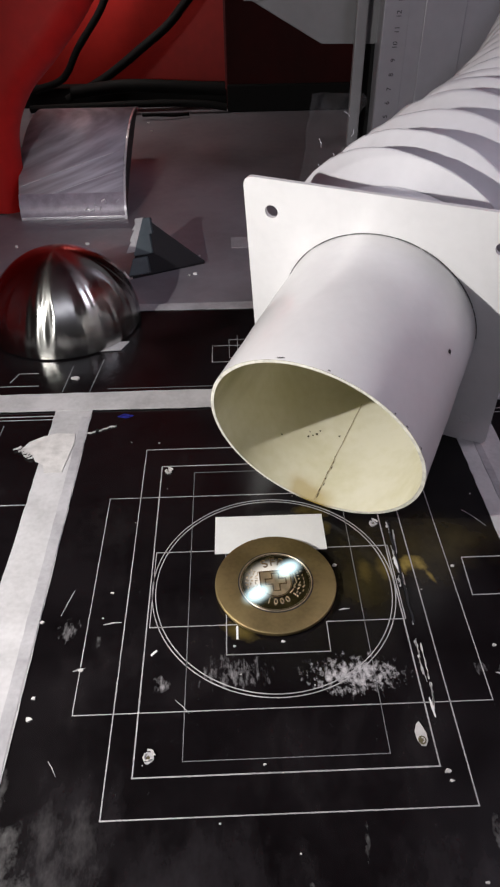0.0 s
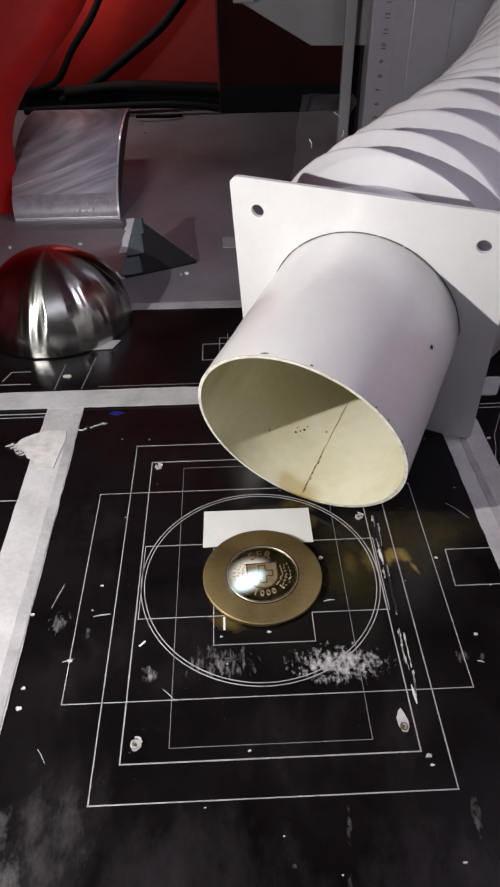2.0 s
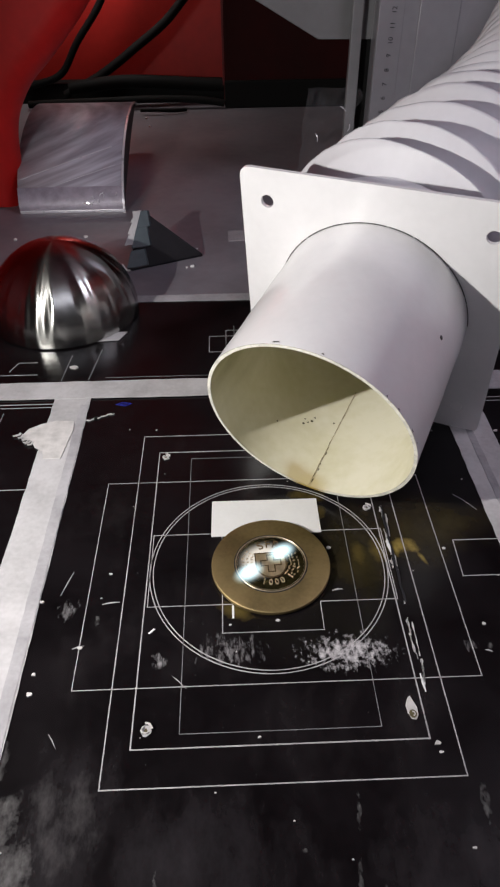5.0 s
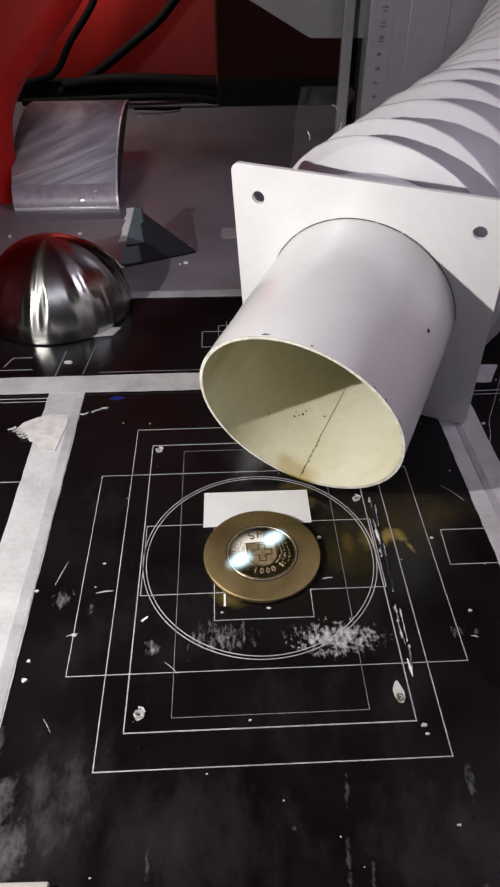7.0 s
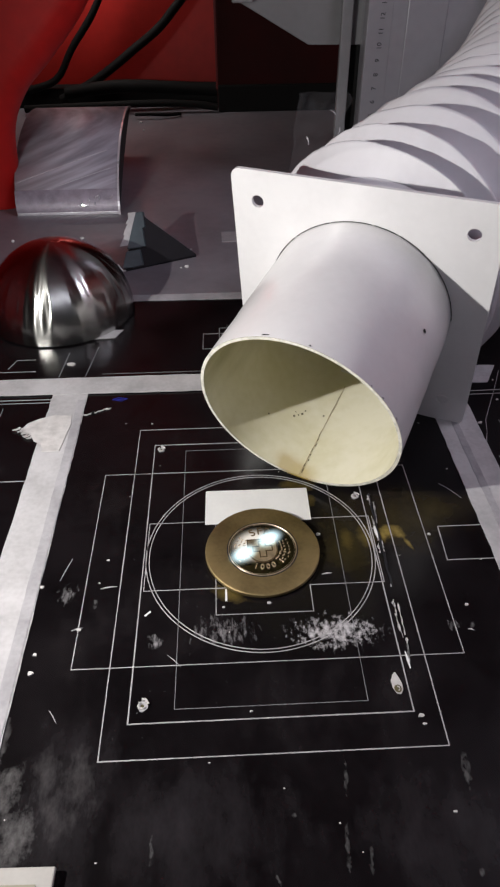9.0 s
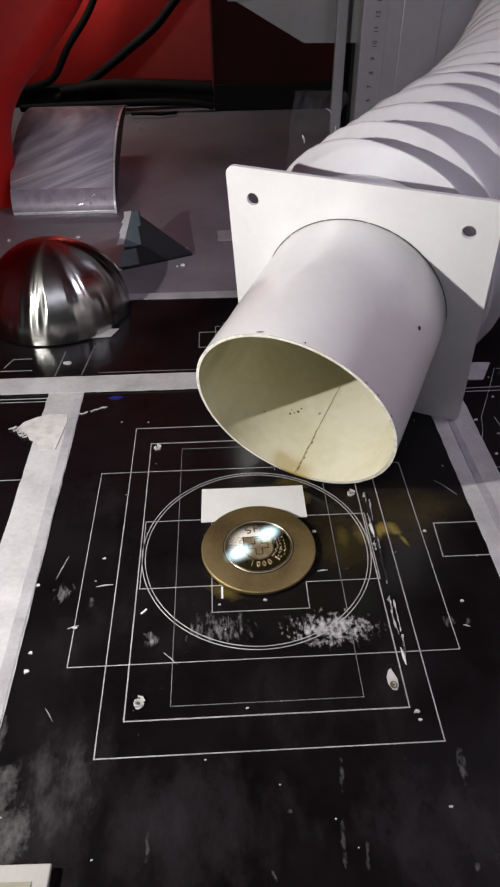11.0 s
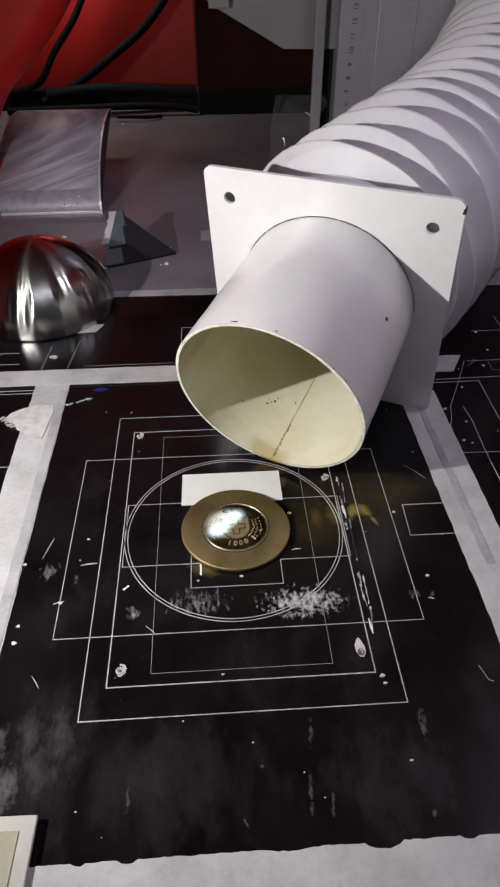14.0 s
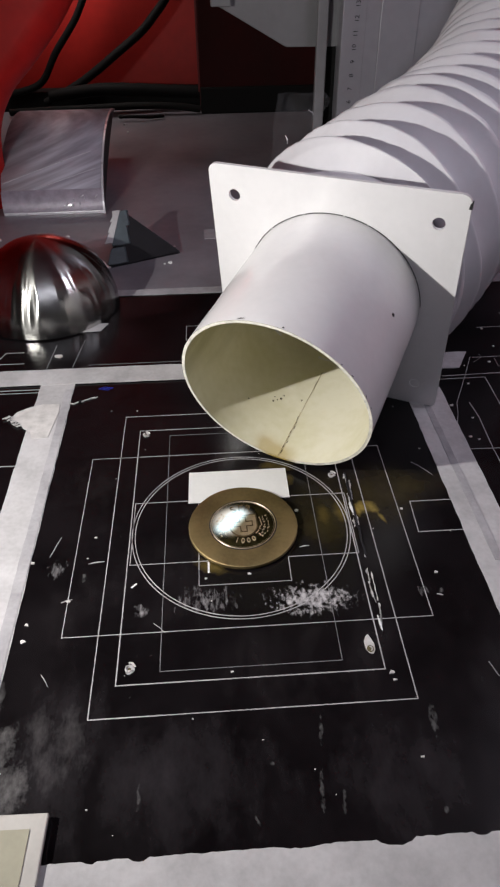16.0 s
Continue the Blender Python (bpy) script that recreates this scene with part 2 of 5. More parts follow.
STEEL = mat("polished_steel", (0.52, 0.52, 0.50), 0.20, 1.0, 0.12, 30, 0.06, 90, 0.05)
def spun(m, amount):
    """Lathe-spun finish: the gloss is drawn out across the rings of polishing."""
    nt = m.node_tree
    tg = nt.nodes.new("ShaderNodeTangent")
    tg.direction_type, tg.axis = "RADIAL", "Z"
    b = nt.nodes["Principled BSDF"]
    nt.links.new(tg.outputs[0], b.inputs["Tangent"])
    b.inputs["Anisotropic"].default_value, b.inputs["Anisotropic Rotation"].default_value = amount, 0.25


spun(STEEL, 0.90)
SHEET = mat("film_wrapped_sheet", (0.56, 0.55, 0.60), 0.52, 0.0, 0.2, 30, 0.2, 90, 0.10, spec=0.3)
SHEET_SHADE = mat("sheet_hollow_shade", (0.03, 0.028, 0.032), 0.5, 0, 0.3, 60)
# Diagonal pale streaks paint the wrapping film's sheen into the sheet's colour.
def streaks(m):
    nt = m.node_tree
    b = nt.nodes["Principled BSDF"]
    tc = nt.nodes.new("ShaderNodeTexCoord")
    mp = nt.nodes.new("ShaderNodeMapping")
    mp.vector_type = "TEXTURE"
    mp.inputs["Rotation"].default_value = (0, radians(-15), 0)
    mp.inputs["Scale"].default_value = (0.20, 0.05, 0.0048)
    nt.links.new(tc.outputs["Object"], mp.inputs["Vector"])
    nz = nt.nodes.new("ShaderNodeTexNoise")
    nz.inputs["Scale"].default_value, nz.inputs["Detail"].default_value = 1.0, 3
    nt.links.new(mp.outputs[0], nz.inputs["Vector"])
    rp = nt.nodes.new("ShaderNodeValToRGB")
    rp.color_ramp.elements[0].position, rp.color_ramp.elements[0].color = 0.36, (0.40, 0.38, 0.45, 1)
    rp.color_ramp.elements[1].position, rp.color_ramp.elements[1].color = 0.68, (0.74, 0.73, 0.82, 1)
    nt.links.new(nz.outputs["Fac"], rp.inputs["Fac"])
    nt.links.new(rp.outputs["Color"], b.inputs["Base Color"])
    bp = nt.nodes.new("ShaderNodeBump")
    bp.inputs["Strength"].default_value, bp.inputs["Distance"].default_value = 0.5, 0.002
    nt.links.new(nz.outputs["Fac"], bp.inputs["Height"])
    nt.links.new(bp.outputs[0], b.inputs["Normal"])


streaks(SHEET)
CREASE = mat("film_crease", (0.80, 0.79, 0.85), 0.3, 0.2, 0.1, 100, coat=0.5)
FILM_BAND = mat("film_overlap", (0.42, 0.38, 0.46), 0.40, 0.1, 0.25, 120, 0.3, 150, coat=0.2)
SLATE = mat("dark_slate", (0.010, 0.009, 0.012), 0.55, 0, 0.3, 80, 0.2, 200, spec=0.25)
SLATE_PALE = mat("slate_facet", (0.075, 0.098, 0.112), 0.4, 0, 0.2, 100, 0.2, 200)
def polish_marks(m):
    """Polishing marks that run from the crown of the bowl to its rim."""
    nt = m.node_tree
    tc = nt.nodes.new("ShaderNodeTexCoord")
    xyz = nt.nodes.new("ShaderNodeSeparateXYZ")
    nt.links.new(tc.outputs["Object"], xyz.inputs[0])
    turn = nt.nodes.new("ShaderNodeMath")
    turn.operation = "ARCTAN2"
    nt.links.new(xyz.outputs["Y"], turn.inputs[0])
    nt.links.new(xyz.outputs["X"], turn.inputs[1])
    low = nt.nodes.new("ShaderNodeCombineXYZ")
    nt.links.new(turn.outputs[0], low.inputs["X"])
    rise = nt.nodes.new("ShaderNodeMath")
    rise.operation = "MULTIPLY"
    rise.inputs[1].default_value = 5.0
    nt.links.new(xyz.outputs["Z"], rise.inputs[0])
    nt.links.new(rise.outputs[0], low.inputs["Y"])
    nz = nt.nodes.new("ShaderNodeTexNoise")
    nz.inputs["Scale"].default_value, nz.inputs["Detail"].default_value = 4.2, 1.0
    nt.links.new(low.outputs[0], nz.inputs["Vector"])
    bp = nt.nodes.new("ShaderNodeBump")
    bp.inputs["Strength"].default_value, bp.inputs["Distance"].default_value = 0.6, 0.0034
    nt.links.new(nz.outputs["Fac"], bp.inputs["Height"])
    fade = nt.nodes.new("ShaderNodeMapRange")
    fade.interpolation_type = "SMOOTHSTEP"
    fade.inputs["From Min"].default_value, fade.inputs["From Max"].default_value, fade.inputs["To Max"].default_value = 0.053, 0.028, 0.75
    nt.links.new(xyz.outputs["Z"], fade.inputs["Value"])
    nt.links.new(fade.outputs[0], bp.inputs["Strength"])
    nt.links.new(bp.outputs[0], nt.nodes["Principled BSDF"].inputs["Normal"])


polish_marks(STEEL)
BED = mat("grey_machine_bed", (0.25, 0.232, 0.26), 0.42, 0.15, 0.2, 12, 0.08, 120, 0.1)
RED = mat("red_enamel", (0.38, 0.014, 0.010), 0.48, 0, 0.25, 8, 0.06, 80, 0.08)
DARK_RED = mat("dark_red_enamel", (0.16, 0.010, 0.010), 0.4, 0, 0.25, 8, 0.06, 80)
PANEL_RED = mat("deep_red_enamel", (0.54, 0.012, 0.010), 0.55, 0, 0.25, 9, 0.05, 80, spec=0.35)
HOUSING = mat("very_dark_red_enamel", (0.035, 0.003, 0.003), 0.7, 0, 0.3, 10, 0.05, 80, spec=0.2)
ROOF = mat("purplish_roof_paint", (0.30, 0.13, 0.18), 0.6, 0, 0.2, 4)
GREY = mat("grey_painted_metal", (0.205, 0.205, 0.215), 0.42, 0, 0.10, 14, 0.06, 150)
GREY_WALL = mat("pale_room_paint", (0.5, 0.49, 0.5), 0.7, 0, 0.1, 3)
COLUMN = mat("grey_aluminium", (0.37, 0.365, 0.40), 0.36, 0.4, 0.10, 12, 0.06, 150)
BLACK = mat("black_rubber_and_shade", (0.007, 0.007, 0.007), 0.75, 0, 0.3, 90, spec=0.2)
INK = mat("black_ink", (0.015, 0.015, 0.018), 0.5)
BLUE = mat("blue_ink", (0.015, 0.020, 0.24), 0.5, 0, 0.3, 400)
CARD = mat("cream_card", (0.38, 0.36, 0.27), 0.5, 0, 0.12, 50, 0.1, 200)
FRAME = mat("pale_plastic_frame", (0.52, 0.50, 0.47), 0.4, 0, 0.1, 60, 0.1, 200)
BAG = mat("clear_film", (0.75, 0.73, 0.78), 0.18, 0, 0.1, 60, 0.5, 60, alpha=0.05)


# ---------------------------------------------------------------- builders
def thing(name, at, label, category, group="", kind="", m=None):
    ob = new(name)
    ob.empty_display_size = 0.01
    ob.matrix_world = m if m is not None else Matrix.Translation(at)
    return tagged(ob, label, category, group, kind)


def part(name, bm, material, parent=None, label="", smooth=False):
    me = bpy.data.meshes.new(name)
    bm.normal_update()
    bm.to_mesh(me)
    bm.free()
    for mm in material if isinstance(material, (list, tuple)) else [material]:
        me.materials.append(mm)
    if smooth:
        for p in me.polygons:
            p.use_smooth = True
    ob = new(name, me)
    if parent is not None:
        ob.parent = parent
    if label:
        ob["label"] = label
    return ob


def soften(bm, width, segments=2, angle=35):
    edges = [e for e in bm.edges if len(e.link_faces) == 2 and e.calc_face_angle() > radians(angle)]
    bmesh.ops.bevel(bm, geom=edges, offset=width, segments=segments, affect="EDGES", profile=0.5)
    return bm


def box(x0, y0, z0, x1, y1, z1, bevel=0.0, bm=None):
    bm = bm or bmesh.new()
    m = Matrix.LocRotScale(((x0 + x1) / 2, (y0 + y1) / 2, (z0 + z1) / 2), None, (x1 - x0, y1 - y0, z1 - z0))
    bmesh.ops.create_cube(bm, size=1, matrix=m)
    if bevel:
        soften(bm, bevel)
    return bm


def prism(outline, z0, z1, bm=None, bevel=0.0):
    """An upright prism over an outline of (x, y)."""
    bm = bm or bmesh.new()
    low = [bm.verts.new((x, y, z0)) for x, y in outline]
    high = [bm.verts.new((x, y, z1)) for x, y in outline]
    n = len(outline)
    bm.faces.new(low[::-1])
    bm.faces.new(high)
    for i in range(n):
        bm.faces.new((low[i], low[(i + 1) % n], high[(i + 1) % n], high[i]))
    bmesh.ops.recalc_face_normals(bm, faces=bm.faces[:])
    if bevel:
        soften(bm, bevel)
    return bm


def ribbon(points, width, z0=0.0, z1=0.00025, closed=False, bm=None):
    """A low strip of even width along points in the plane."""
    bm = bm or bmesh.new()
    pts = [Vector((p[0], p[1])) for p in points]
    n = len(pts)
    left, right = [], []
    for i in range(n):
        a = pts[(i - 1) % n] if closed or i else pts[i]
        c = pts[(i + 1) % n] if closed or i < n - 1 else pts[i]
        d1 = (pts[i] - a).normalized() if (pts[i] - a).length else (c - pts[i]).normalized()
        d2 = (c - pts[i]).normalized() if (c - pts[i]).length else d1
        t = (d1 + d2).normalized()
        nrm = Vector((-t.y, t.x))
        k = 1 / max(0.4, nrm.dot(Vector((-d2.y, d2.x))))
        w = width[i] if isinstance(width, (list, tuple)) else width
        left.append(pts[i] + nrm * w / 2 * k)
        right.append(pts[i] - nrm * w / 2 * k)
    L1, R1 = [bm.verts.new((*p, z1)) for p in left], [bm.verts.new((*p, z1)) for p in right]
    L0, R0 = [bm.verts.new((*p, z0)) for p in left], [bm.verts.new((*p, z0)) for p in right]
    for i in range(n if closed else n - 1):
        j = (i + 1) % n
        bm.faces.new((R1[i], R1[j], L1[j], L1[i]))
        bm.faces.new((L1[i], L1[j], L0[j], L0[i]))
        bm.faces.new((R0[i], R0[j], R1[j], R1[i]))
    return bm


def lathe(profile, steps=96, bm=None):
    """Turns (radius, z) round the z axis."""
    bm = bm or bmesh.new()
    rings = []
    for r, z in profile:
        if r < 1e-7:
            rings.append([bm.verts.new((0, 0, z))])
        else:
            rings.append([bm.verts.new((r * math.cos(2 * math.pi * k / steps), r * math.sin(2 * math.pi * k / steps), z)) for k in range(steps)])
    for a, b in zip(rings, rings[1:]):
        for k in range(steps):
            j = (k + 1) % steps
            if len(a) == 1 and len(b) > 1:
                bm.faces.new((a[0], b[j], b[k]))
            elif len(b) == 1 and len(a) > 1:
                bm.faces.new((a[k], a[j], b[0]))
            elif len(a) > 1:
                bm.faces.new((a[k], a[j], b[j], b[k]))
    bmesh.ops.recalc_face_normals(bm, faces=bm.faces[:])
    return bm


def spline(points, per=12):
    pts = [Vector(p) for p in points]
    pts = [2 * pts[0] - pts[1]] + pts + [2 * pts[-1] - pts[-2]]
    out = []
    for i in range(1, len(pts) - 2):
        p0, p1, p2, p3 = pts[i - 1:i + 3]
        for k in range(per):
            t = k / per
            out.append(0.5 * (2 * p1 + (p2 - p0) * t + (2 * p0 - 5 * p1 + 4 * p2 - p3) * t * t + (3 * p1 - p0 - 3 * p2 + p3) * t ** 3))
    return out + [pts[-2]]


def sweep(points, radius, sides=16, bm=None):
    """A round tube along points; radius is a number or a function of the length from the start and the angle."""
    bm = bm or bmesh.new()
    up, rings, length = None, [], 0.0
    for i, p in enumerate(points):
        d = (points[min(i + 1, len(points) - 1)] - points[max(i - 1, 0)]).normalized()
        if up is None:
            up = d.orthogonal().normalized()
        else:
            length += (p - points[i - 1]).length
        up = (up - d * up.dot(d)).normalized()
        side = d.cross(up)
        ring = []
        for k in range(sides):
            a = 2 * math.pi * k / sides
            r = radius(length, a) if callable(radius) else radius
            ring.append(bm.verts.new(p + (up * math.cos(a) + side * math.sin(a)) * r))
        rings.append(ring)
    for a, b in zip(rings, rings[1:]):
        for k in range(sides):
            bm.faces.new((a[k], a[(k + 1) % sides], b[(k + 1) % sides], b[k]))
    bmesh.ops.recalc_face_normals(bm, faces=bm.faces[:])
    return bm


def lettering(name, text, size, material, parent, m, depth=0.0003, label=""):
    cu = bpy.data.curves.new(name, "FONT")
    cu.body, cu.size, cu.extrude, cu.align_x, cu.align_y = text, size, depth, "CENTER", "CENTER"
    ob = bpy.data.objects.new("tmp", cu)
    scene.collection.objects.link(ob)
    me = bpy.data.meshes.new_from_object(ob.evaluated_get(bpy.context.evaluated_depsgraph_get()))
    bpy.data.objects.remove(ob)
    me.name = name
    me.materials.clear()
    me.materials.append(material)
    out = new(name, me)
    out.parent = parent
    out.matrix_basis = m
    if label:
        out["label"] = label
    return out


# ---------------------------------------------------------------- setting
BED_Z = -0.004
tagged(part("floor", box(-0.9, -0.30, BED_Z - 0.02, 0.9, 1.02, BED_Z), BED), "grey painted metal bed of the engraving cabinet", "floor", kind="structure")
tagged(part("wall_back", box(-0.92, 1.0, BED_Z - 0.02, 0.92, 1.03, 0.9), RED), "red enamelled back wall of the cabinet", "wall", kind="structure")
tagged(part("wall_left", box(-0.62, -0.05, BED_Z, -0.60, 1.0, 0.9), RED), "red enamelled side wall of the cabinet", "wall", kind="structure")
tagged(part("wall_right", box(0.70, -0.05, BED_Z, 0.72, 1.0, 0.9), RED), "red enamelled side wall of the cabinet", "wall", kind="structure")
tagged(part("ceiling", box(-0.62, -0.05, 0.88, 0.72, 1.0, 0.9), ROOF), "dark red cabinet roof", "ceiling", kind="structure")
# Out of view; placed only to shade the rear from the room fill.
tagged(part("wall_light_blocker", box(-0.62, -0.07, 0.53, 0.72, -0.05, 0.9), DARK_RED), "unseen dark red board that keeps the room fill off the cabinet's rear", "wall", kind="structure")
tagged(part("wall_room_back", box(-2.0, -2.02, -0.9, 2.0, -2.0, 1.8), GREY_WALL), "pale painted workshop wall", "wall", kind="structure")
tagged(part("wall_room_left", box(-2.02, -2.0, -0.9, -2.0, 1.5, 1.8), GREY_WALL), "pale painted workshop wall", "wall", kind="structure")
tagged(part("wall_room_right", box(2.0, -2.0, -0.9, 2.02, 1.5, 1.8), GREY_WALL), "pale painted workshop wall", "wall", kind="structure")
tagged(part("wall_room_far", box(-2.0, 1.5, -0.9, 2.0, 1.52, 1.8), GREY_WALL), "pale painted workshop wall", "wall", kind="structure")
tagged(part("ceiling_room", box(-2.0, -2.0, 1.8, 2.0, 1.5, 1.82), GREY_WALL), "pale painted workshop ceiling", "ceiling", kind="structure")
tagged(part("floor_room", box(-2.0, -2.0, -0.92, 2.0, 1.5, -0.9), GREY_WALL), "grey workshop floor", "floor", kind="structure")


# ---------------------------------------------------------------- boards with engraved guide lines
def board(outline, label):
    at = (sum(p[0] for p in outline) / 4, sum(p[1] for p in outline) / 4, BED_Z)
    ob = thing("engraving_board", at, label, "board", "boards of the work surface")
    part("panel", prism([(x - at[0], y - at[1]) for x, y in outline], 0, -BED_Z, bevel=0.0004), BOARD, ob)
    return ob


def guide(ob, name, points, width=0.0006, material=None, closed=False, label=""):
    o = ob.location
    return part(name, ribbon([(x - o.x, y - o.y) for x, y in points], ([0.78 * w for w in width] if isinstance(width, list) else width * 0.78), -BED_Z - 0.0003, -BED_Z + 0.00015, closed), material or LINE, ob, label)


def rect(x0, y0, x1, y1):
    return [(x0, y0), (x1, y0), (x1, y1), (x0, y1)]


main = board([(-0.1185, -0.104), (0.1275, -0.104), (0.1275, 0.2125), (-0.1185, 0.2125)], "scratched glossy black board engraved with white guide rectangles")
CY = 0.0615
guide(main, "guide_rectangle", rect(-0.0685, -0.0400, 0.0675, 0.1630), 0.0006, closed=True)
guide(main, "guide_rectangle", rect(-0.0585, -0.0255, 0.0570, 0.1480), 0.0007, closed=True)
guide(main, "guide_rectangle", rect(-0.0850, 0.0, 0.0850, 0.1230), 0.0005, closed=True)
guide(main, "guide_rectangle", rect(-0.0400, -0.0200, 0.0393, 0.1420), 0.0004, LINE_DIM, closed=True)
guide(main, "guide_rectangle", [(0.0222, 0.0402), (0.0580, 0.0402), (0.0580, 0.0838), (-0.0572, 0.0838), (-0.0572, 0.0402), (-0.0180, 0.0402)], 0.0005)
guide(main, "guide_rectangle", [(0.0222, 0.0402), (0.0222, 0.0250), (-0.0228, 0.0250), (-0.0228, 0.0985), (0.0222, 0.0985)], 0.0005)
for r in (0.0571, 0.0555):
    guide(main, "guide_ring", [(-0.0004 + r * math.cos(a * math.pi / 60), CY + r * math.sin(a * math.pi / 60)) for a in range(120)], 0.00055, closed=True)
guide(main, "guide_corner", [(0.1200, 0.0745), (0.0928, 0.0745), (0.0918, 0.0520), (0.1160, 0.0520)], 0.0006)
guide(main, "guide_line", [(0.1015, 0.1066), (0.1050, 0.1032), (0.1082, 0.0990), (0.1110, 0.0948)], 0.0006, LINE_DIM)
guide(main, "guide_line", [(0.1025, -0.0250), (0.1045, -0.0320), (0.1065, -0.0330)], 0.0006, LINE_DIM)
guide(main, "guide_line", [(-0.0180, 0.0325), (-0.0180, 0.0395)], 0.0012, PAPER, label="short white paint mark")
guide(main, "guide_line", [(-0.0555, 0.0260), (-0.0530, 0.0285)], 0.0012, PAPER)

back = board([(-0.40, 0.2135), (0.1275, 0.2135), (0.1275, 0.331), (-0.40, 0.331)], "glossy black board with faint engraved lines, behind the taped seam")
guide(back, "guide_line", [(-0.149, 0.247), (-0.162, 0.247), (-0.166, 0.236)], 0.0007)
guide(back, "guide_line", [(-0.146, 0.232), (-0.176, 0.232), (-0.180, 0.226)], 0.0007)
guide(back, "guide_line", [(-0.1065, 0.262), (-0.1110, 0.224)], 0.0007, LINE_DIM)
guide(back, "guide_line", [(-0.1265, 0.255), (-0.1290, 0.224)], 0.0007, LINE_DIM)
guide(back, "guide_rectangle", rect(-0.0310, 0.2550, 0.0300, 0.2760), 0.0006, closed=True)
guide(back, "guide_rectangle", rect(-0.0190, 0.2600, 0.0200, 0.2840), 0.0005, closed=True)
guide(back, "guide_line", [(-0.0130, 0.2500), (-0.0130, 0.2900)], 0.0005)
guide(back, "guide_line", [(-0.10, 0.2265), (0.02, 0.2265)], 0.0005, LINE_DIM)

left = board([(-0.40, -0.15), (-0.1195, -0.15), (-0.1195, 0.2125), (-0.40, 0.2125)], "glossy black board with white guide lines beside the taped seam")
guide(left, "guide_line", [(-0.24, 0.1985), (-0.120, 0.1985)], 0.0009)
guide(left, "guide_line", [(-0.24, 0.1950), (-0.120, 0.1950)], 0.0006)
guide(left, "guide_line", [(-0.24, 0.1205), (-0.120, 0.1205)], 0.0007)
guide(left, "guide_line", [(-0.1585, 0.190), (-0.1600, 0.125)], 0.0006, LINE_DIM)

right = board([(0.1285, -0.15), (0.40, -0.15), (0.40, 0.331), (0.1285, 0.331)], "black board densely scored with white guide lines")
guide(right, "guide_line", [(0.1450, 0.1933), (0.1909, 0.1943), (0.36, 0.1970)], 0.0007)
guide(right, "guide_line", [(0.1420, 0.1895), (0.1739, 0.1898), (0.1731, 0.1448), (0.1728, 0.05)], 0.0007)
guide(right, "guide_line", [(0.1358, 0.1157), (0.1625, 0.1152), (0.36, 0.1130)], 0.0007)
guide(right, "guide_line", [(0.1731, 0.2148), (0.1976, 0.2151), (0.36, 0.2160)], 0.0006)
guide(right, "guide_line", [(0.1900, 0.2560), (0.2124, 0.2562), (0.36, 0.2570)], 0.0006)
guide(right, "guide_line", [(0.1377, 0.1673), (0.1382, 0.1386), (0.1376, 0.1070), (0.1379, 0.0500)], 0.0006)
guide(right, "guide_line", [(0.1541, 0.1616), (0.1552, 0.1460), (0.1536, 0.1154), (0.1533, 0.0600)], 0.0006)
guide(right, "guide_line", [(0.1718, 0.2155), (0.1609, 0.1924), (0.1459, 0.1621), (0.1430, 0.1500), (0.1395, 0.1406)], [0.00035, 0.00035, 0.0005, 0.0003, 0.0008], label="ragged diagonal scratch")
guide(right, "guide_line", [(0.1885, 0.2130), (0.1878, 0.2023), (0.2000, 0.2023)], 0.0005, LINE_DIM)
guide(right, "guide_line", [(0.2150, 0.2778), (0.2151, 0.2614)], 0.0006)
guide(right, "guide_line", [(0.1720, 0.2085), (0.1800, 0.2150), (0.1790, 0.2190)], 0.0005, LINE_DIM)
for x in (0.2000, 0.2300):
    guide(right, "guide_line", [(x, 0.05), (x + 0.001, 0.190)], 0.0007)


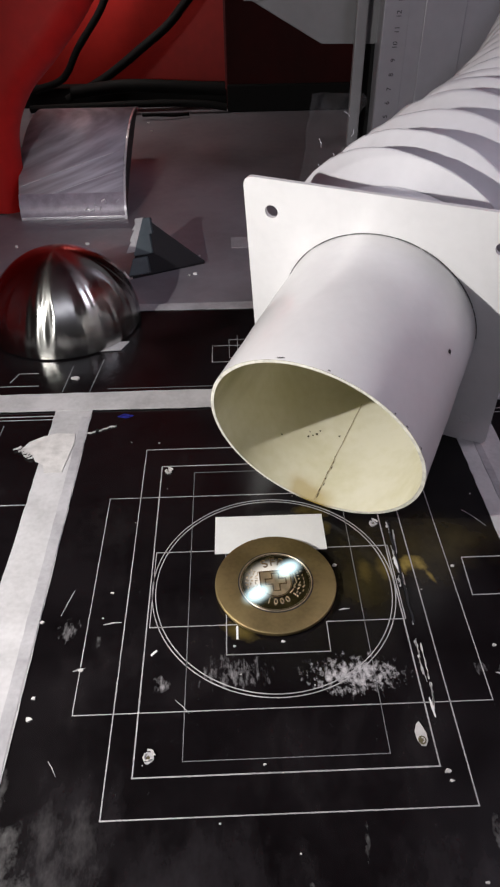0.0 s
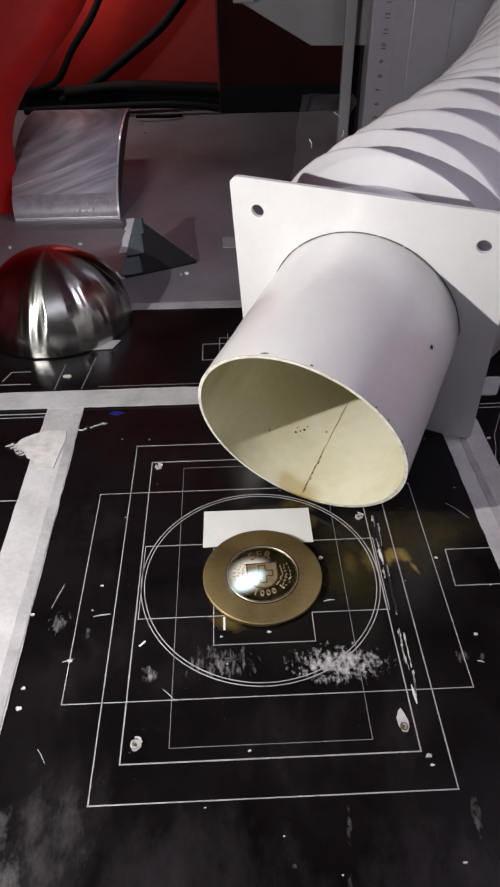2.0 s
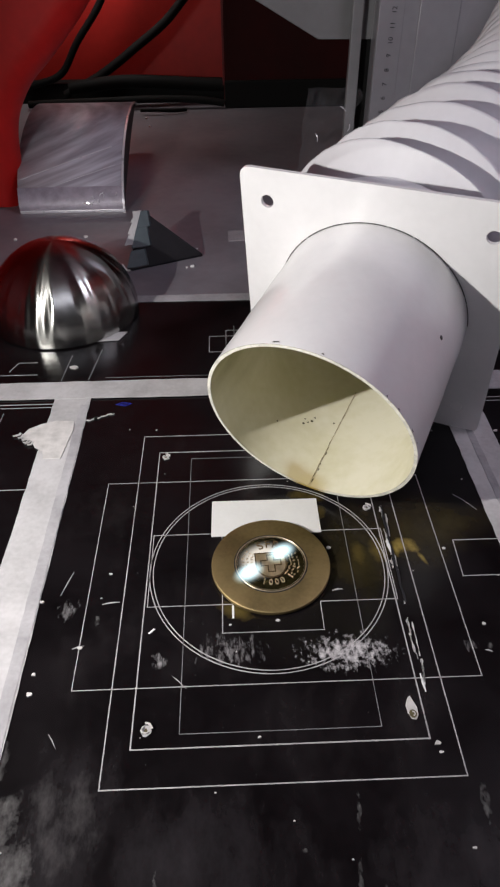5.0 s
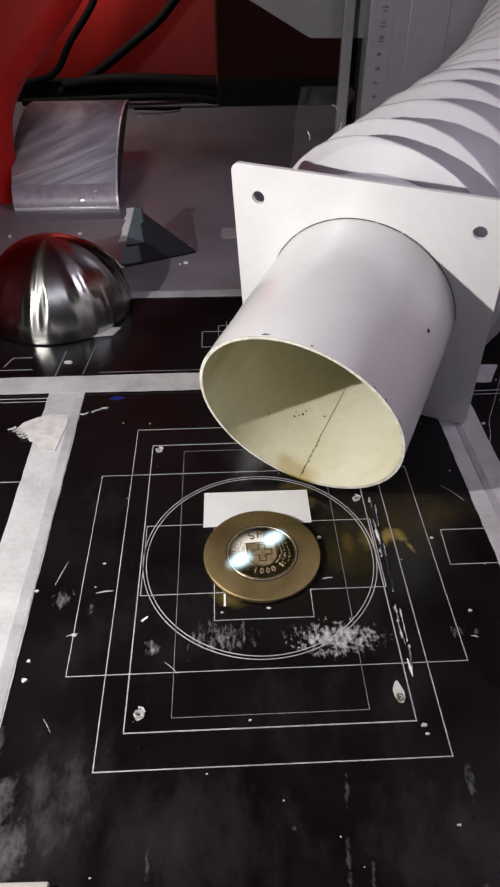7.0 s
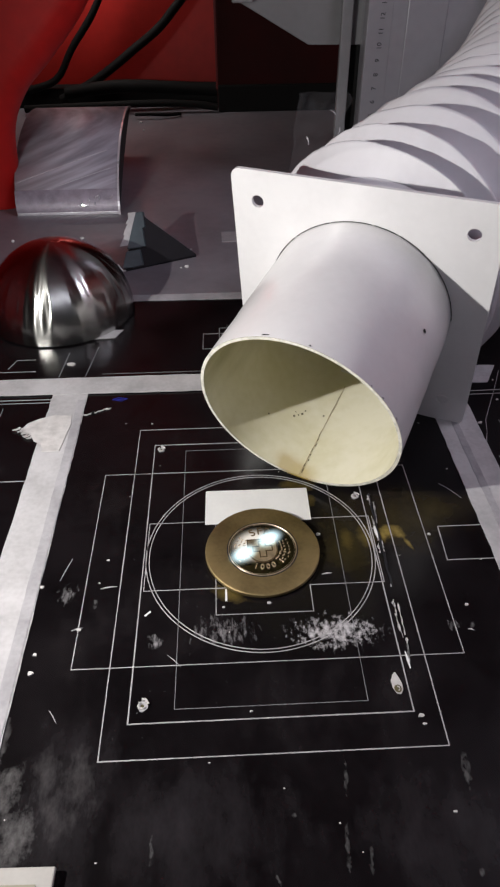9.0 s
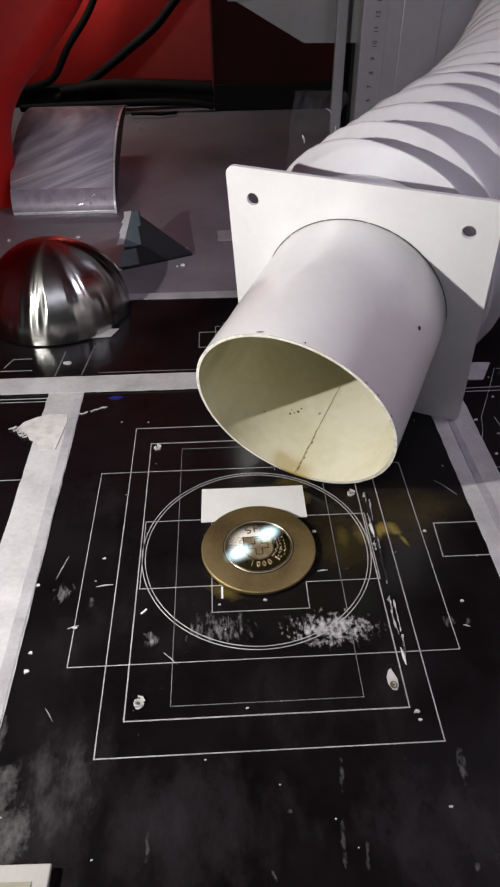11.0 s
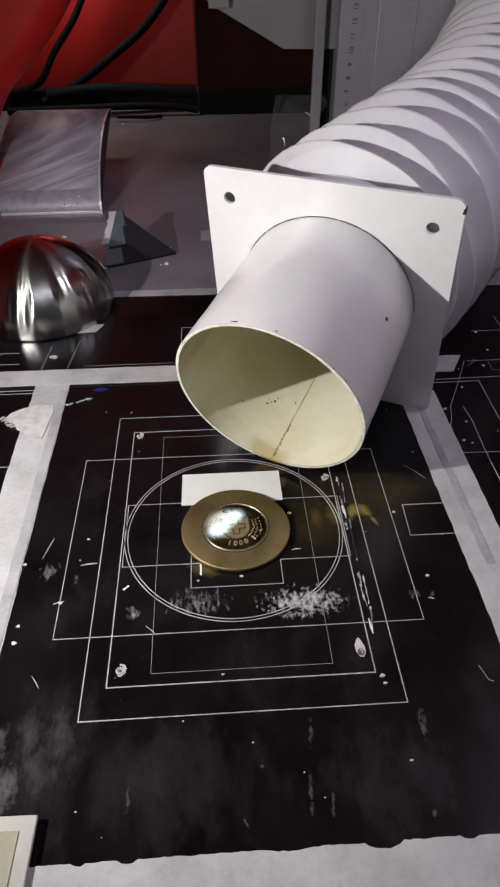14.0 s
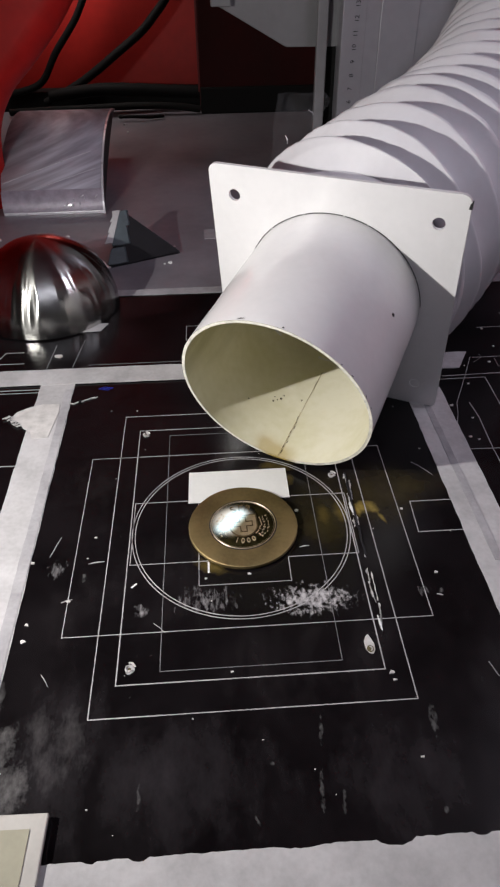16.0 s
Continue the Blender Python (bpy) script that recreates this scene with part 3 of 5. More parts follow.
# ---------------------------------------------------------------- masking tape
def tape(outline, label, material=TAPE, z0=0.0002, z1=0.0006, ragged=0.0006, seed=1, bites=()):
    """A strip whose long edges are slightly torn. outline: the strip's two ends, (left, right) each."""
    rnd = random.Random(seed)
    (a, b), (c, d) = [(Vector(p), Vector(q)) for p, q in outline]
    n = max(6, int((c - a).length / (0.0018 if bites else 0.006)))
    one, two = [], []
    for i in range(n + 1):
        t = i / n
        j = Vector(((rnd.random() - 0.5), (rnd.random() - 0.5))) * ragged
        p = a.lerp(c, t)
        for x, wide, deep in bites:
            p = p - Vector((0, 1)) * deep * max(0.0, 1 - (abs(p.x - x) / wide) ** 2) ** 0.6
        one.append(p + j)
        two.append(b.lerp(d, t) - j * 0.7)
    at = (a + d) / 2
    ob = thing("masking_tape", (at.x, at.y, 0), label, "tape", "tape strips over the seams")
    bm = bmesh.new()
    top = [[bm.verts.new((p.x - at.x, p.y - at.y, z1)) for p in side] for side in (one, two)]
    low = [[bm.verts.new((p.x - at.x, p.y - at.y, z0)) for p in side] for side in (one, two)]
    for i in range(n):
        bm.faces.new((top[0][i], top[1][i], top[1][i + 1], top[0][i + 1]))
        for s in (0, 1):
            bm.faces.new((top[s][i], top[s][i + 1], low[s][i + 1], low[s][i]))
    bm.faces.new((top[0][0], top[1][0], low[1][0], low[0][0]))
    bm.faces.new((top[0][n], top[1][n], low[1][n], low[0][n]))
    bmesh.ops.recalc_face_normals(bm, faces=bm.faces[:])
    part("strip", bm, material, ob)
    for k in range(max(2, int((c - a).length / 0.045))):
        t = (k + 0.2 + 0.6 * rnd.random()) / max(2, int((c - a).length / 0.045))
        p, q = a.lerp(c, t) - at, b.lerp(d, t) - at
        along = (c - a).normalized() * 0.004
        p, q = p.lerp(q, 0.05 + 0.3 * rnd.random()), p.lerp(q, 0.6 + 0.35 * rnd.random())
        mid = p.lerp(q, 0.5) + along * (rnd.random() - 0.5) * 1.5
        part("wrinkle", ribbon([p, mid, q + along * (rnd.random() - 0.5) * 2], [0.0003, 0.0008, 0.0003], z1 - 0.0001, z1 + 0.00005), material, ob)
    return ob


tape([((-0.132, -0.16), (-0.1075, -0.16)), ((-0.1290, 0.212), (-0.1060, 0.212))], "off-white masking tape along a seam between black boards", seed=2)
fold = tape([((-0.1145, -0.16), (-0.1085, -0.16)), ((-0.1115, 0.196), (-0.1062, 0.196))], "second narrow layer of greyish masking tape", TAPE2, 0.0006, 0.0009, 0.0005, 3)
tape([((-0.30, 0.2215), (-0.30, 0.2035)), ((0.03, 0.2215), (0.03, 0.2020))], "off-white masking tape along the rear seam", z0=0.0007, z1=0.0011, seed=4)
tape([((0.1165, -0.16), (0.1400, -0.16)), ((0.1150, 0.180), (0.1395, 0.180))], "off-white masking tape along a seam beside the duct", seed=5)
tape([((0.1245, 0.030), (0.1290, 0.030)), ((0.1235, 0.178), (0.1275, 0.178))], "narrow greyish overlap of masking tape", TAPE2, 0.0006, 0.0009, 0.0004, 6)
tape([((-0.25, -0.0925), (-0.25, -0.112)), ((0.25, -0.0920), (0.25, -0.112))], "wide off-white masking tape with a torn edge at the board's front", z0=0.0010, z1=0.0015, ragged=0.0005, seed=7, bites=((-0.0436, 0.003, 0.0014), (-0.061, 0.0025, 0.0010), (0.046, 0.0062, 0.0024), (0.012, 0.009, 0.0008), (0.077, 0.003, 0.0010), (-0.09, 0.004, 0.001)))
tape([((-0.25, -0.1125), (-0.25, -0.135)), ((0.25, -0.1135), (0.25, -0.135))], "second strip of off-white masking tape at the front", z0=0.0012, z1=0.0018, ragged=0.0006, seed=17)
tape([((-0.089, 0.3400), (-0.089, 0.3300)), ((0.05, 0.3400), (0.05, 0.3290))], "faded masking tape on the rear edge of a board", TAPE2, seed=8)
tape([((-0.0155, 0.475), (-0.0150, 0.452)), ((0.02, 0.475), (0.02, 0.452))], "small patch of faded tape on the grey bed", PATCH, BED_Z, BED_Z + 0.0005, 0.001, 9)

tape([((0.1400, 0.2230), (0.1400, 0.2020)), ((0.1715, 0.2224), (0.1595, 0.2018))], "short torn end of masking tape beside the duct flange", TAPE2, 0.0001, 0.0007, 0.0014, 23)

torn = thing("torn_tape", (-0.128, 0.165, 0.0007), "torn off-white tape patch stuck over the seam", "tape")
part("patch", prism([(-0.0140, 0.001), (-0.011, 0.0075), (-0.004, 0.0120), (0.004, 0.0150), (0.015, 0.0140), (0.016, 0.006), (0.013, -0.020), (0.003, -0.020), (0.001, -0.013), (-0.004, -0.010), (-0.007, -0.004)], 0, 0.0004), GLUE, torn)
rnd = random.Random(44)
for k in range(9):
    ex, ey = -0.0150 + 0.0012 * k, 0.0035 - 0.0011 * k
    pts = [(ex - 0.0035 * j / 3 + 0.0012 * (rnd.random() - 0.5), ey + 0.0030 * (rnd.random() - 0.5) - 0.0004 * j) for j in range(4)]
    part("shred", ribbon(pts, [0.0010, 0.0007, 0.0005, 0.0002], 0.0001, 0.0008), GLUE, torn)
fray = thing("tape_fray", (-0.100, 0.182, 0), "frayed silvery strip of torn tape on the board", "scrap")
for k in range(7):
    fx = -0.0080 + 0.0026 * k
    pts = [(fx + 0.0011 * j, 0.42 * (fx + 0.0011 * j) + 0.0016 * (rnd.random() - 0.5)) for j in range(4)]
    part("fibre", ribbon(pts, [0.0003, 0.0004 + 0.0008 * rnd.random(), 0.0005, 0.0002], 0.0002, 0.0008), GLUE, fray)
part("knot", lathe([(0, 0.0002), (0.0012, 0.0004), (0.0010, 0.0012), (0, 0.0015)], 10), BLACK, fray)


# ---------------------------------------------------------------- duct fitting: square flange with a round spigot
U, V = Vector((0.89267, -0.45071, 0.0)), Vector((-0.065888, -0.130497, 0.989257))
N = V.cross(U) * -1
N = N if N.y < 0 else -N
FC = Vector((0.0605, 0.1810, 0.0715))
FM = Matrix((U, V, N)).transposed().to_4x4()
FM.translation = FC
R_TUBE, T_WALL, HOLE = 0.0530, 0.0016, 0.0035
TU, TV = 0.0010, -0.0010


def tube_length(x, y):
    return 0.0948 + 0.046 * x + 0.117 * y


def flange_mesh():
    """A square plate with round corners, four bolt holes and the round opening of the spigot."""
    bm = bmesh.new()
    half, rc, t = 0.0722, 0.005, 0.0022
    outer = []
    for cx, cy, a0 in ((1, 1, 0), (-1, 1, 90), (-1, -1, 180), (1, -1, 270)):
        for k in range(6):
            a = radians(a0 + 18 * k)
            outer.append((cx * (half - rc) + rc * math.cos(a), cy * (half - rc) + rc * math.sin(a)))
    loops = [outer]
    for cx, cy in ((-1, -1), (-1, 1), (1, -1), (1, 1)):
        loops.append([(cx * 0.0575 + HOLE * math.cos(radians(15 * k)), cy * 0.0550 + HOLE * math.sin(radians(15 * k))) for k in range(24)])
    loops.append([(TU + (R_TUBE - T_WALL) * math.cos(radians(5 * k)), TV + (R_TUBE - T_WALL) * math.sin(radians(5 * k))) for k in range(72)])
    edges, rims = [], []
    for lp in loops:
        vs = [bm.verts.new((x, y, 0)) for x, y in lp]
        rims.append(vs)
        edges += [bm.edges.new((vs[i], vs[(i + 1) % len(vs)])) for i in range(len(vs))]
    res = bmesh.ops.triangle_fill(bm, use_beauty=True, use_dissolve=False, edges=edges)
    faces = [f for f in res["geom"] if isinstance(f, bmesh.types.BMFace)]
    ext = bmesh.ops.extrude_face_region(bm, geom=faces)
    bmesh.ops.translate(bm, verts=[v for v in ext["geom"] if isinstance(v, bmesh.types.BMVert)], vec=(0, 0, -t))
    bmesh.ops.recalc_face_normals(bm, faces=bm.faces[:])
    return bm


def tube_mesh(r, start, sides=120, rings=10, inside=False):
    bm = bmesh.new()
    rows = []
    for j in range(rings + 1):
        row = []
        for k in range(sides):
            a = 2 * math.pi * k / sides
            x, y = r * math.cos(a), r * math.sin(a)
            wob = 0.0003 * noise.noise(Vector((x * 40, y * 40, j * 0.5)))
            row.append(bm.verts.new((TU + x * (1 + wob / r), TV + y * (1 + wob / r), start + (tube_length(x, y) - start) * j / rings)))
        rows.append(row)
    for a, b in zip(rows, rows[1:]):
        for k in range(sides):
            f = (a[k], a[(k + 1) % sides], b[(k + 1) % sides], b[k])
            bm.faces.new(f[::-1] if inside else f)
    return bm


duct = thing("duct_fitting", FC, "white enamelled duct spigot on a square flange, yellowed inside", "duct", m=FM)
part("flange", flange_mesh(), WHITE, duct, "white square flange plate with bolt holes")
part("spigot", tube_mesh(R_TUBE, -0.0005), WHITE, duct, "round white tube", True)
part("lining", tube_mesh(R_TUBE - T_WALL, -0.040, inside=True), INNER, duct, "yellowed inside of the tube, with shade painted along its top", True)
bm = bmesh.new()
rim_o, rim_i = [], []
for k in range(120):
    a = 2 * math.pi * k / 120
    for r, lst in ((R_TUBE, rim_o), (R_TUBE - T_WALL, rim_i)):
        x, y = r * math.cos(a), r * math.sin(a)
        lst.append(bm.verts.new((TU + x, TV + y, tube_length(x, y) + 0.0001)))
for k in range(120):
    j = (k + 1) % 120
    bm.faces.new((rim_o[k], rim_o[j], rim_i[j], rim_i[k]))
part("rim", bm, RIM, duct, "worn pale rim")
# the welded seam inside, along the bottom
rs = R_TUBE - T_WALL - 0.0002
seam_pts = []
for k in range(25):
    sa = radians(-91.0 - 1.2 * k / 24 + 0.10 * math.sin(k * 1.3))
    seam_pts.append(Vector((TU + rs * math.cos(sa), TV + rs * math.sin(sa), 0.012 + (tube_length(rs * math.cos(sa), rs * math.sin(sa)) - 0.0125) * k / 24)))
part("seam", sweep(seam_pts, lambda s, a: 0.00010 + 0.0003 * abs(noise.noise(Vector((s * 300, a, 2)))), 8), mat("rusty_seam", (0.50, 0.41, 0.25), 0.7, 0, 0.6, 160), duct, "dark welded seam")


def chip(a, l, w, h, seed):
    """A flake of missing paint on the tube's outside at angle a, l from the rim."""
    rnd = random.Random(seed)
    bm = bmesh.new()
    x, y = R_TUBE * math.cos(radians(a)), R_TUBE * math.sin(radians(a))
    z = tube_length(x, y) - l
    o = Vector((TU + x, TV + y, z))
    tan, nrm = Vector((-y, x, 0)).normalized(), Vector((x, y, 0)).normalized()
    vs = []
    for k in range(9):
        b = 2 * math.pi * k / 9
        q = 0.7 + 0.6 * rnd.random()
        p = tan * w * q * math.cos(b) + Vector((0, 0, 1)) * h * q * math.sin(b)
        sag = R_TUBE - math.sqrt(max(0, R_TUBE ** 2 - p.dot(tan) ** 2))
        vs.append(bm.verts.new(o + p + nrm * (0.00035 - sag)))
    bm.faces.new(vs)
    part("paint_chip", bm, CHIP, duct, "dark chip in the enamel")


def speck(a, z, w, h):
    """A dark speck on the tube's inside."""
    bm = bmesh.new()
    r = R_TUBE - T_WALL - 0.0003
    vs = [bm.verts.new((TU + r * math.cos(radians(a) + w * math.cos(b) / r), TV + r * math.sin(radians(a) + w * math.cos(b) / r), z + h * math.sin(b))) for b in [k * math.pi / 4 for k in range(8)]]
    bm.faces.new(vs)
    part("soot_speck", bm, SOOT, duct, "dark speck of soot")


for a, z, w in ((-112.6, 0.0504, 0.0007), (-110.4, 0.0481, 0.0005), (-108.5, 0.0460, 0.0008), (-107.6, 0.0427, 0.0005), (-113.0, 0.0469, 0.0004), (-95.1, 0.0410, 0.0006), (-128.0, 0.0600, 0.0005)):
    speck(a, z, w, w * 1.1)
for k in range(8):
    speck(-91.9 + 0.5 * (k % 3), 0.0560 + 0.0041 * k, 0.00030, 0.0007 + 0.0011 * ((k * 5) % 4) / 3)
for k in range(9):
    chip(46 - 11.5 * k + 3 * (k % 2), 0.0005, 0.0004 + 0.0003 * (k % 3), 0.0003, 20 + k)
chip(103, 0.0012, 0.0022, 0.0004, 1)
chip(29.5, 0.058, 0.0010, 0.0016, 2)
chip(80, 0.001, 0.0007, 0.0004, 3)
chip(-14, 0.001, 0.0014, 0.0006, 6)
# paint worn off along the joint with the flange
for a in range(4, 178, 5):
    bm = bmesh.new()
    a0, a1 = radians(a), radians(a + 3 + 3 * random.random())
    rr = R_TUBE + 0.0003
    pts = [Vector((TU + rr * math.cos(a0 + (a1 - a0) * k / 4), TV + rr * math.sin(a0 + (a1 - a0) * k / 4), 0.0003)) for k in range(5)]
    part("joint_crack", sweep(pts, 0.00020, 6, bm), CHIP, duct)
# dark nick at the flange's corner
part("corner_chip", prism([(0.0708, 0.0650), (0.0726, 0.0648), (0.0726, 0.0688), (0.0714, 0.0680)], -0.0023, 0.0002), CHIP, duct)
for gx, gy in ((0.0575, -0.0550),):
    part("bolt_hole_plug", lathe([(0, -0.0012), (0.0033, -0.0010), (0.0033, -0.0004), (0.0026, 0.0), (0, 0.0002)], 20), WHITE, duct).location = (gx, gy, 0)

# ---------------------------------------------------------------- flexible hose
hose = thing("flexible_hose", FC - N * 0.01, "white ribbed flexible extraction hose rising behind the flange", "hose")
HO = hose.location.copy()
back_dir = -N
axis = [FC - N * 0.019, FC - N * 0.032, FC - N * 0.060 + U * 0.007, FC - N * 0.092 + U * 0.015, Vector((0.166, 0.316, 0.094)), Vector((0.207, 0.370, 0.104)), Vector((0.247, 0.434, 0.118)),
        Vector((0.286, 0.500, 0.144)), Vector((0.314, 0.552, 0.184)), Vector((0.334, 0.590, 0.250)), Vector((0.345, 0.60, 0.36))]
line = [p - HO for p in spline(axis, 40)]
PITCH = 0.0265


def hose_radius(s, a):
    """Fabric sagging between the sharp turns of an uneven wire spiral; the far end is drawn over a narrower pipe."""
    turn = s / PITCH + a / (2 * math.pi) + 0.47 + 0.30 * noise.noise(Vector((s * 14, math.cos(a) * 0.8, math.sin(a) * 0.8)))
    ridge = abs(2 * (turn % 1.0) - 1) ** 1.5
    crumple = noise.noise(Vector((s * 22, math.cos(a) * 2.0, math.sin(a) * 2.0))) + 0.25 * noise.noise(Vector((s * 90, math.cos(a) * 6, math.sin(a) * 6)))
    wide = 0.0022 * math.exp(-(s / 0.12) ** 2)
    narrow = min(1.0, max(0.0, (s - 0.425) / 0.006))
    return (0.0655 + wide + 0.0105 * ridge + 0.0018 * crumple) * min(1.0, 0.86 + s / 0.10) * (1 - narrow) + narrow * (0.060 + 0.003 * ridge)


part("sleeve", sweep(line, hose_radius, 128), HOSE, hose, "ribbed white fabric sleeve", True)
part("collar", sweep([FC - HO - N * (0.0026 + 0.001 * k) for k in range(24)], 0.0640, 72), HOSE, hose, "plain collar behind the flange", True)

# ---------------------------------------------------------------- medal
MEDAL = Vector((0.0006, 0.0612, 0.0))
medal = thing("medal", MEDAL, "round brass medal with a blackened centre on white paper", "medal", m=pose(*MEDAL, 0, 0, 3))
RM, HM = 0.0285, 0.0030
part("disc", lathe([(0, 0.0004), (RM - 0.0008, 0.0004), (RM - 0.0002, 0.0008), (RM, 0.0013), (RM, HM - 0.0005), (RM - 0.0002, HM - 0.0001), (RM - 0.0006, HM), (0.0186, HM + 0.0002), (0, HM + 0.0002)], 128), BRASS, medal, "brushed brass disc", True)
part("border_ring", lathe([(0.0166, HM), (0.0166, HM + 0.0004), (0.0167, HM + 0.0005), (0.0170, HM + 0.0005), (0.0171, HM + 0.0004), (0.0171, HM)], 128), GOLD_LETTER, medal, "bright border ring")
part("border_groove", lathe([(0.0171, HM + 0.00028), (0.0177, HM + 0.00028), (0.0177, HM + 0.0001)], 128), INK, medal, "dark groove round the border")
part("centre_field", lathe([(0.0167, HM + 0.0003), (0, HM + 0.0003)], 96), DARK_FACE, medal, "blackened mirror-like centre")
part("inner_ring", lathe([(0.0160, HM + 0.0003), (0.0160, HM + 0.0004), (0.0161, HM + 0.0004), (0.0161, HM + 0.0003)], 96), GOLD_LETTER, medal)
zt = HM + 0.0003
sh = [(-0.0072, 0.0058), (0.0072, 0.0058), (0.0072, -0.0010)]
sh += [(0.0072 * math.cos(radians(a)), -0.0014 + 0.0076 * math.sin(radians(a))) for a in range(-10, -171, -16)] + [(-0.0072, -0.0010)]
shield = part("shield", prism(sh[::-1], zt, zt + 0.0004), SHIELD, medal, "pale etched shield")
cross = [(-0.0016, 0.0044), (0.0016, 0.0044), (0.0016, 0.0012), (0.0048, 0.0012), (0.0048, -0.0020), (0.0016, -0.0020), (0.0016, -0.0058), (-0.0016, -0.0058), (-0.0016, -0.0020), (-0.0048, -0.0020), (-0.0048, 0.0012), (-0.0016, 0.0012)]
part("cross_groove", ribbon(cross, 0.0006, zt + 0.0004, zt + 0.00055, True), LETTER_DARK, shield, "dark outline of a cross")
part("shield_outline", ribbon(sh, 0.0006, zt + 0.0002, zt + 0.00052, True), LETTER_DARK, shield, "dark outline of the shield")
for ch, ang in zip("SFR", (112, 92, 72)):
    a = radians(ang)
    lettering("letter", ch, 0.0064, LETTER_DARK, medal, pose(0.0112 * math.cos(a), 0.0112 * math.sin(a), zt + 0.0002, 0, 0, ang - 90))
for ch, ang in zip("1000", (-111, -96, -82, -68)):
    a = radians(ang)
    lettering("digit", ch, 0.0042, GOLD_LETTER, medal, pose(0.0118 * math.cos(a), 0.0118 * math.sin(a), zt + 0.0002, 0, 0, ang + 90))
rnd = random.Random(4)
for base, sgn in ((-46, 1), (146, 1)):
    for k in range(8):
        ang = radians(base + 9.5 * k)
        for j in range(3):
            r0 = 0.0092 + 0.0020 * j + 0.0006 * rnd.random()
            x, y = r0 * math.cos(ang), r0 * math.sin(ang)
            bm = box(-0.0008, -0.00022, zt, 0.0008 - 0.0008 * rnd.random(), 0.00022, zt + 0.0004)
            part("character_bar", bm, GOLD_LETTER, medal).matrix_basis = pose(x, y, 0, 0, 0, math.degrees(ang) + rnd.choice((0, 90, 60)))

paper = thing("paper_strip", (0, 0.09, 0.0002), "plain white paper strip under the medal", "paper")
part("sheet", prism([(-0.0283, -0.0085), (0.0276, -0.0075), (0.0276, 0.0165), (-0.0280, 0.0165)], 0, 0.0003), PAPER, paper)

# ---------------------------------------------------------------- laser flash as glowing cards, moving over the medal
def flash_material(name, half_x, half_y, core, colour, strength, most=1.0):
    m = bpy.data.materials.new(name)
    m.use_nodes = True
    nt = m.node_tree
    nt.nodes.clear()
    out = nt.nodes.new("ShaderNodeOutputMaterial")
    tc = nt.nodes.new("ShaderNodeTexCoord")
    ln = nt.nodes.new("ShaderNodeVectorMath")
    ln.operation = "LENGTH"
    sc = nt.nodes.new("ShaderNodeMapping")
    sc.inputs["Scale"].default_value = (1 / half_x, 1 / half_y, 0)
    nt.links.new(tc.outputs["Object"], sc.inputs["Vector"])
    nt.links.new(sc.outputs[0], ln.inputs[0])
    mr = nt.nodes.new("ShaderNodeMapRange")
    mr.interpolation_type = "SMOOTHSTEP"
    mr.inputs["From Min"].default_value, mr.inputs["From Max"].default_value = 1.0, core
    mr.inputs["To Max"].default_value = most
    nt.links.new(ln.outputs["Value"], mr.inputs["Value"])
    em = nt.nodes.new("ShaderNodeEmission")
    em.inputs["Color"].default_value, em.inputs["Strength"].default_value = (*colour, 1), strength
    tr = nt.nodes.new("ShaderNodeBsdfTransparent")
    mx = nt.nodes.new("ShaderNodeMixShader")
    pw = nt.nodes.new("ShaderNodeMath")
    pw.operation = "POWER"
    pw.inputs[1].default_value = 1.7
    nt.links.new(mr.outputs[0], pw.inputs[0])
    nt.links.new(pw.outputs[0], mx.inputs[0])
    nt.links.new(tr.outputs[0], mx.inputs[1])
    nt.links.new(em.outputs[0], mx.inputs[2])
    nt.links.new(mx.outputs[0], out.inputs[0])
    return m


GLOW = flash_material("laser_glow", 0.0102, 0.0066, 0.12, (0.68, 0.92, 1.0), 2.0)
# Pale emissive disc that paints glare onto the medal's dark centre.
VEIL = flash_material("glare_veil", 0.0145, 0.0125, 0.40, (0.92, 0.84, 0.74), 1.05, 0.92)


def flash(label, half_x=0.0102, half_y=0.0066, material=None):
    bm = bmesh.new()
    vs = [bm.verts.new((half_x * math.cos(radians(10 * k)), half_y * math.sin(radians(10 * k)), 0.0)) for k in range(36)]
    bm.faces.new(vs)
    ob = part("laser_glare_card", bm, material or GLOW)
    return tagged(ob, label, "flash", "laser flashes on the medal")


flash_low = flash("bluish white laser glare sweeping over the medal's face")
flash_veil = flash("pale glowing card that paints glare over the medal's face", 0.0145, 0.0125, VEIL)
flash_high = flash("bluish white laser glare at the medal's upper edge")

# ---------------------------------------------------------------- steel dome
dome = thing("steel_bowl", (-0.1415, 0.3175, 0.0), "polished steel bowl turned upside down on the boards", "bowl", m=pose(-0.1415, 0.3175, 0.0005))
RB = 0.0555
prof = [(RB * math.cos(radians(a)), 0.0008 + RB * 1.0 * math.sin(radians(a))) for a in range(0, 88, 3)] + [(0, 0.0008 + RB)]
inner = [(0, RB - 0.0006)] + [((RB - 0.0012) * math.cos(radians(a)), 0.0008 + (RB - 0.0012) * math.sin(radians(a))) for a in range(87, -1, -6)]
part("shell", lathe(prof + inner + [prof[0]], 128), STEEL, dome, "mirror-polished shell", True)
flap = thing("paper_scrap", (-0.100, 0.274, 0.0004), "small white paper scrap under the bowl's rim", "paper")
part("sheet", prism([(-0.016, -0.002), (0.004, -0.001), (0.009, 0.010), (-0.004, 0.010)], 0, 0.0006), TAPE2, flap)

# ---------------------------------------------------------------- curved film-wrapped sheet
COVER = Vector((-0.1720, 0.5300, BED_Z))
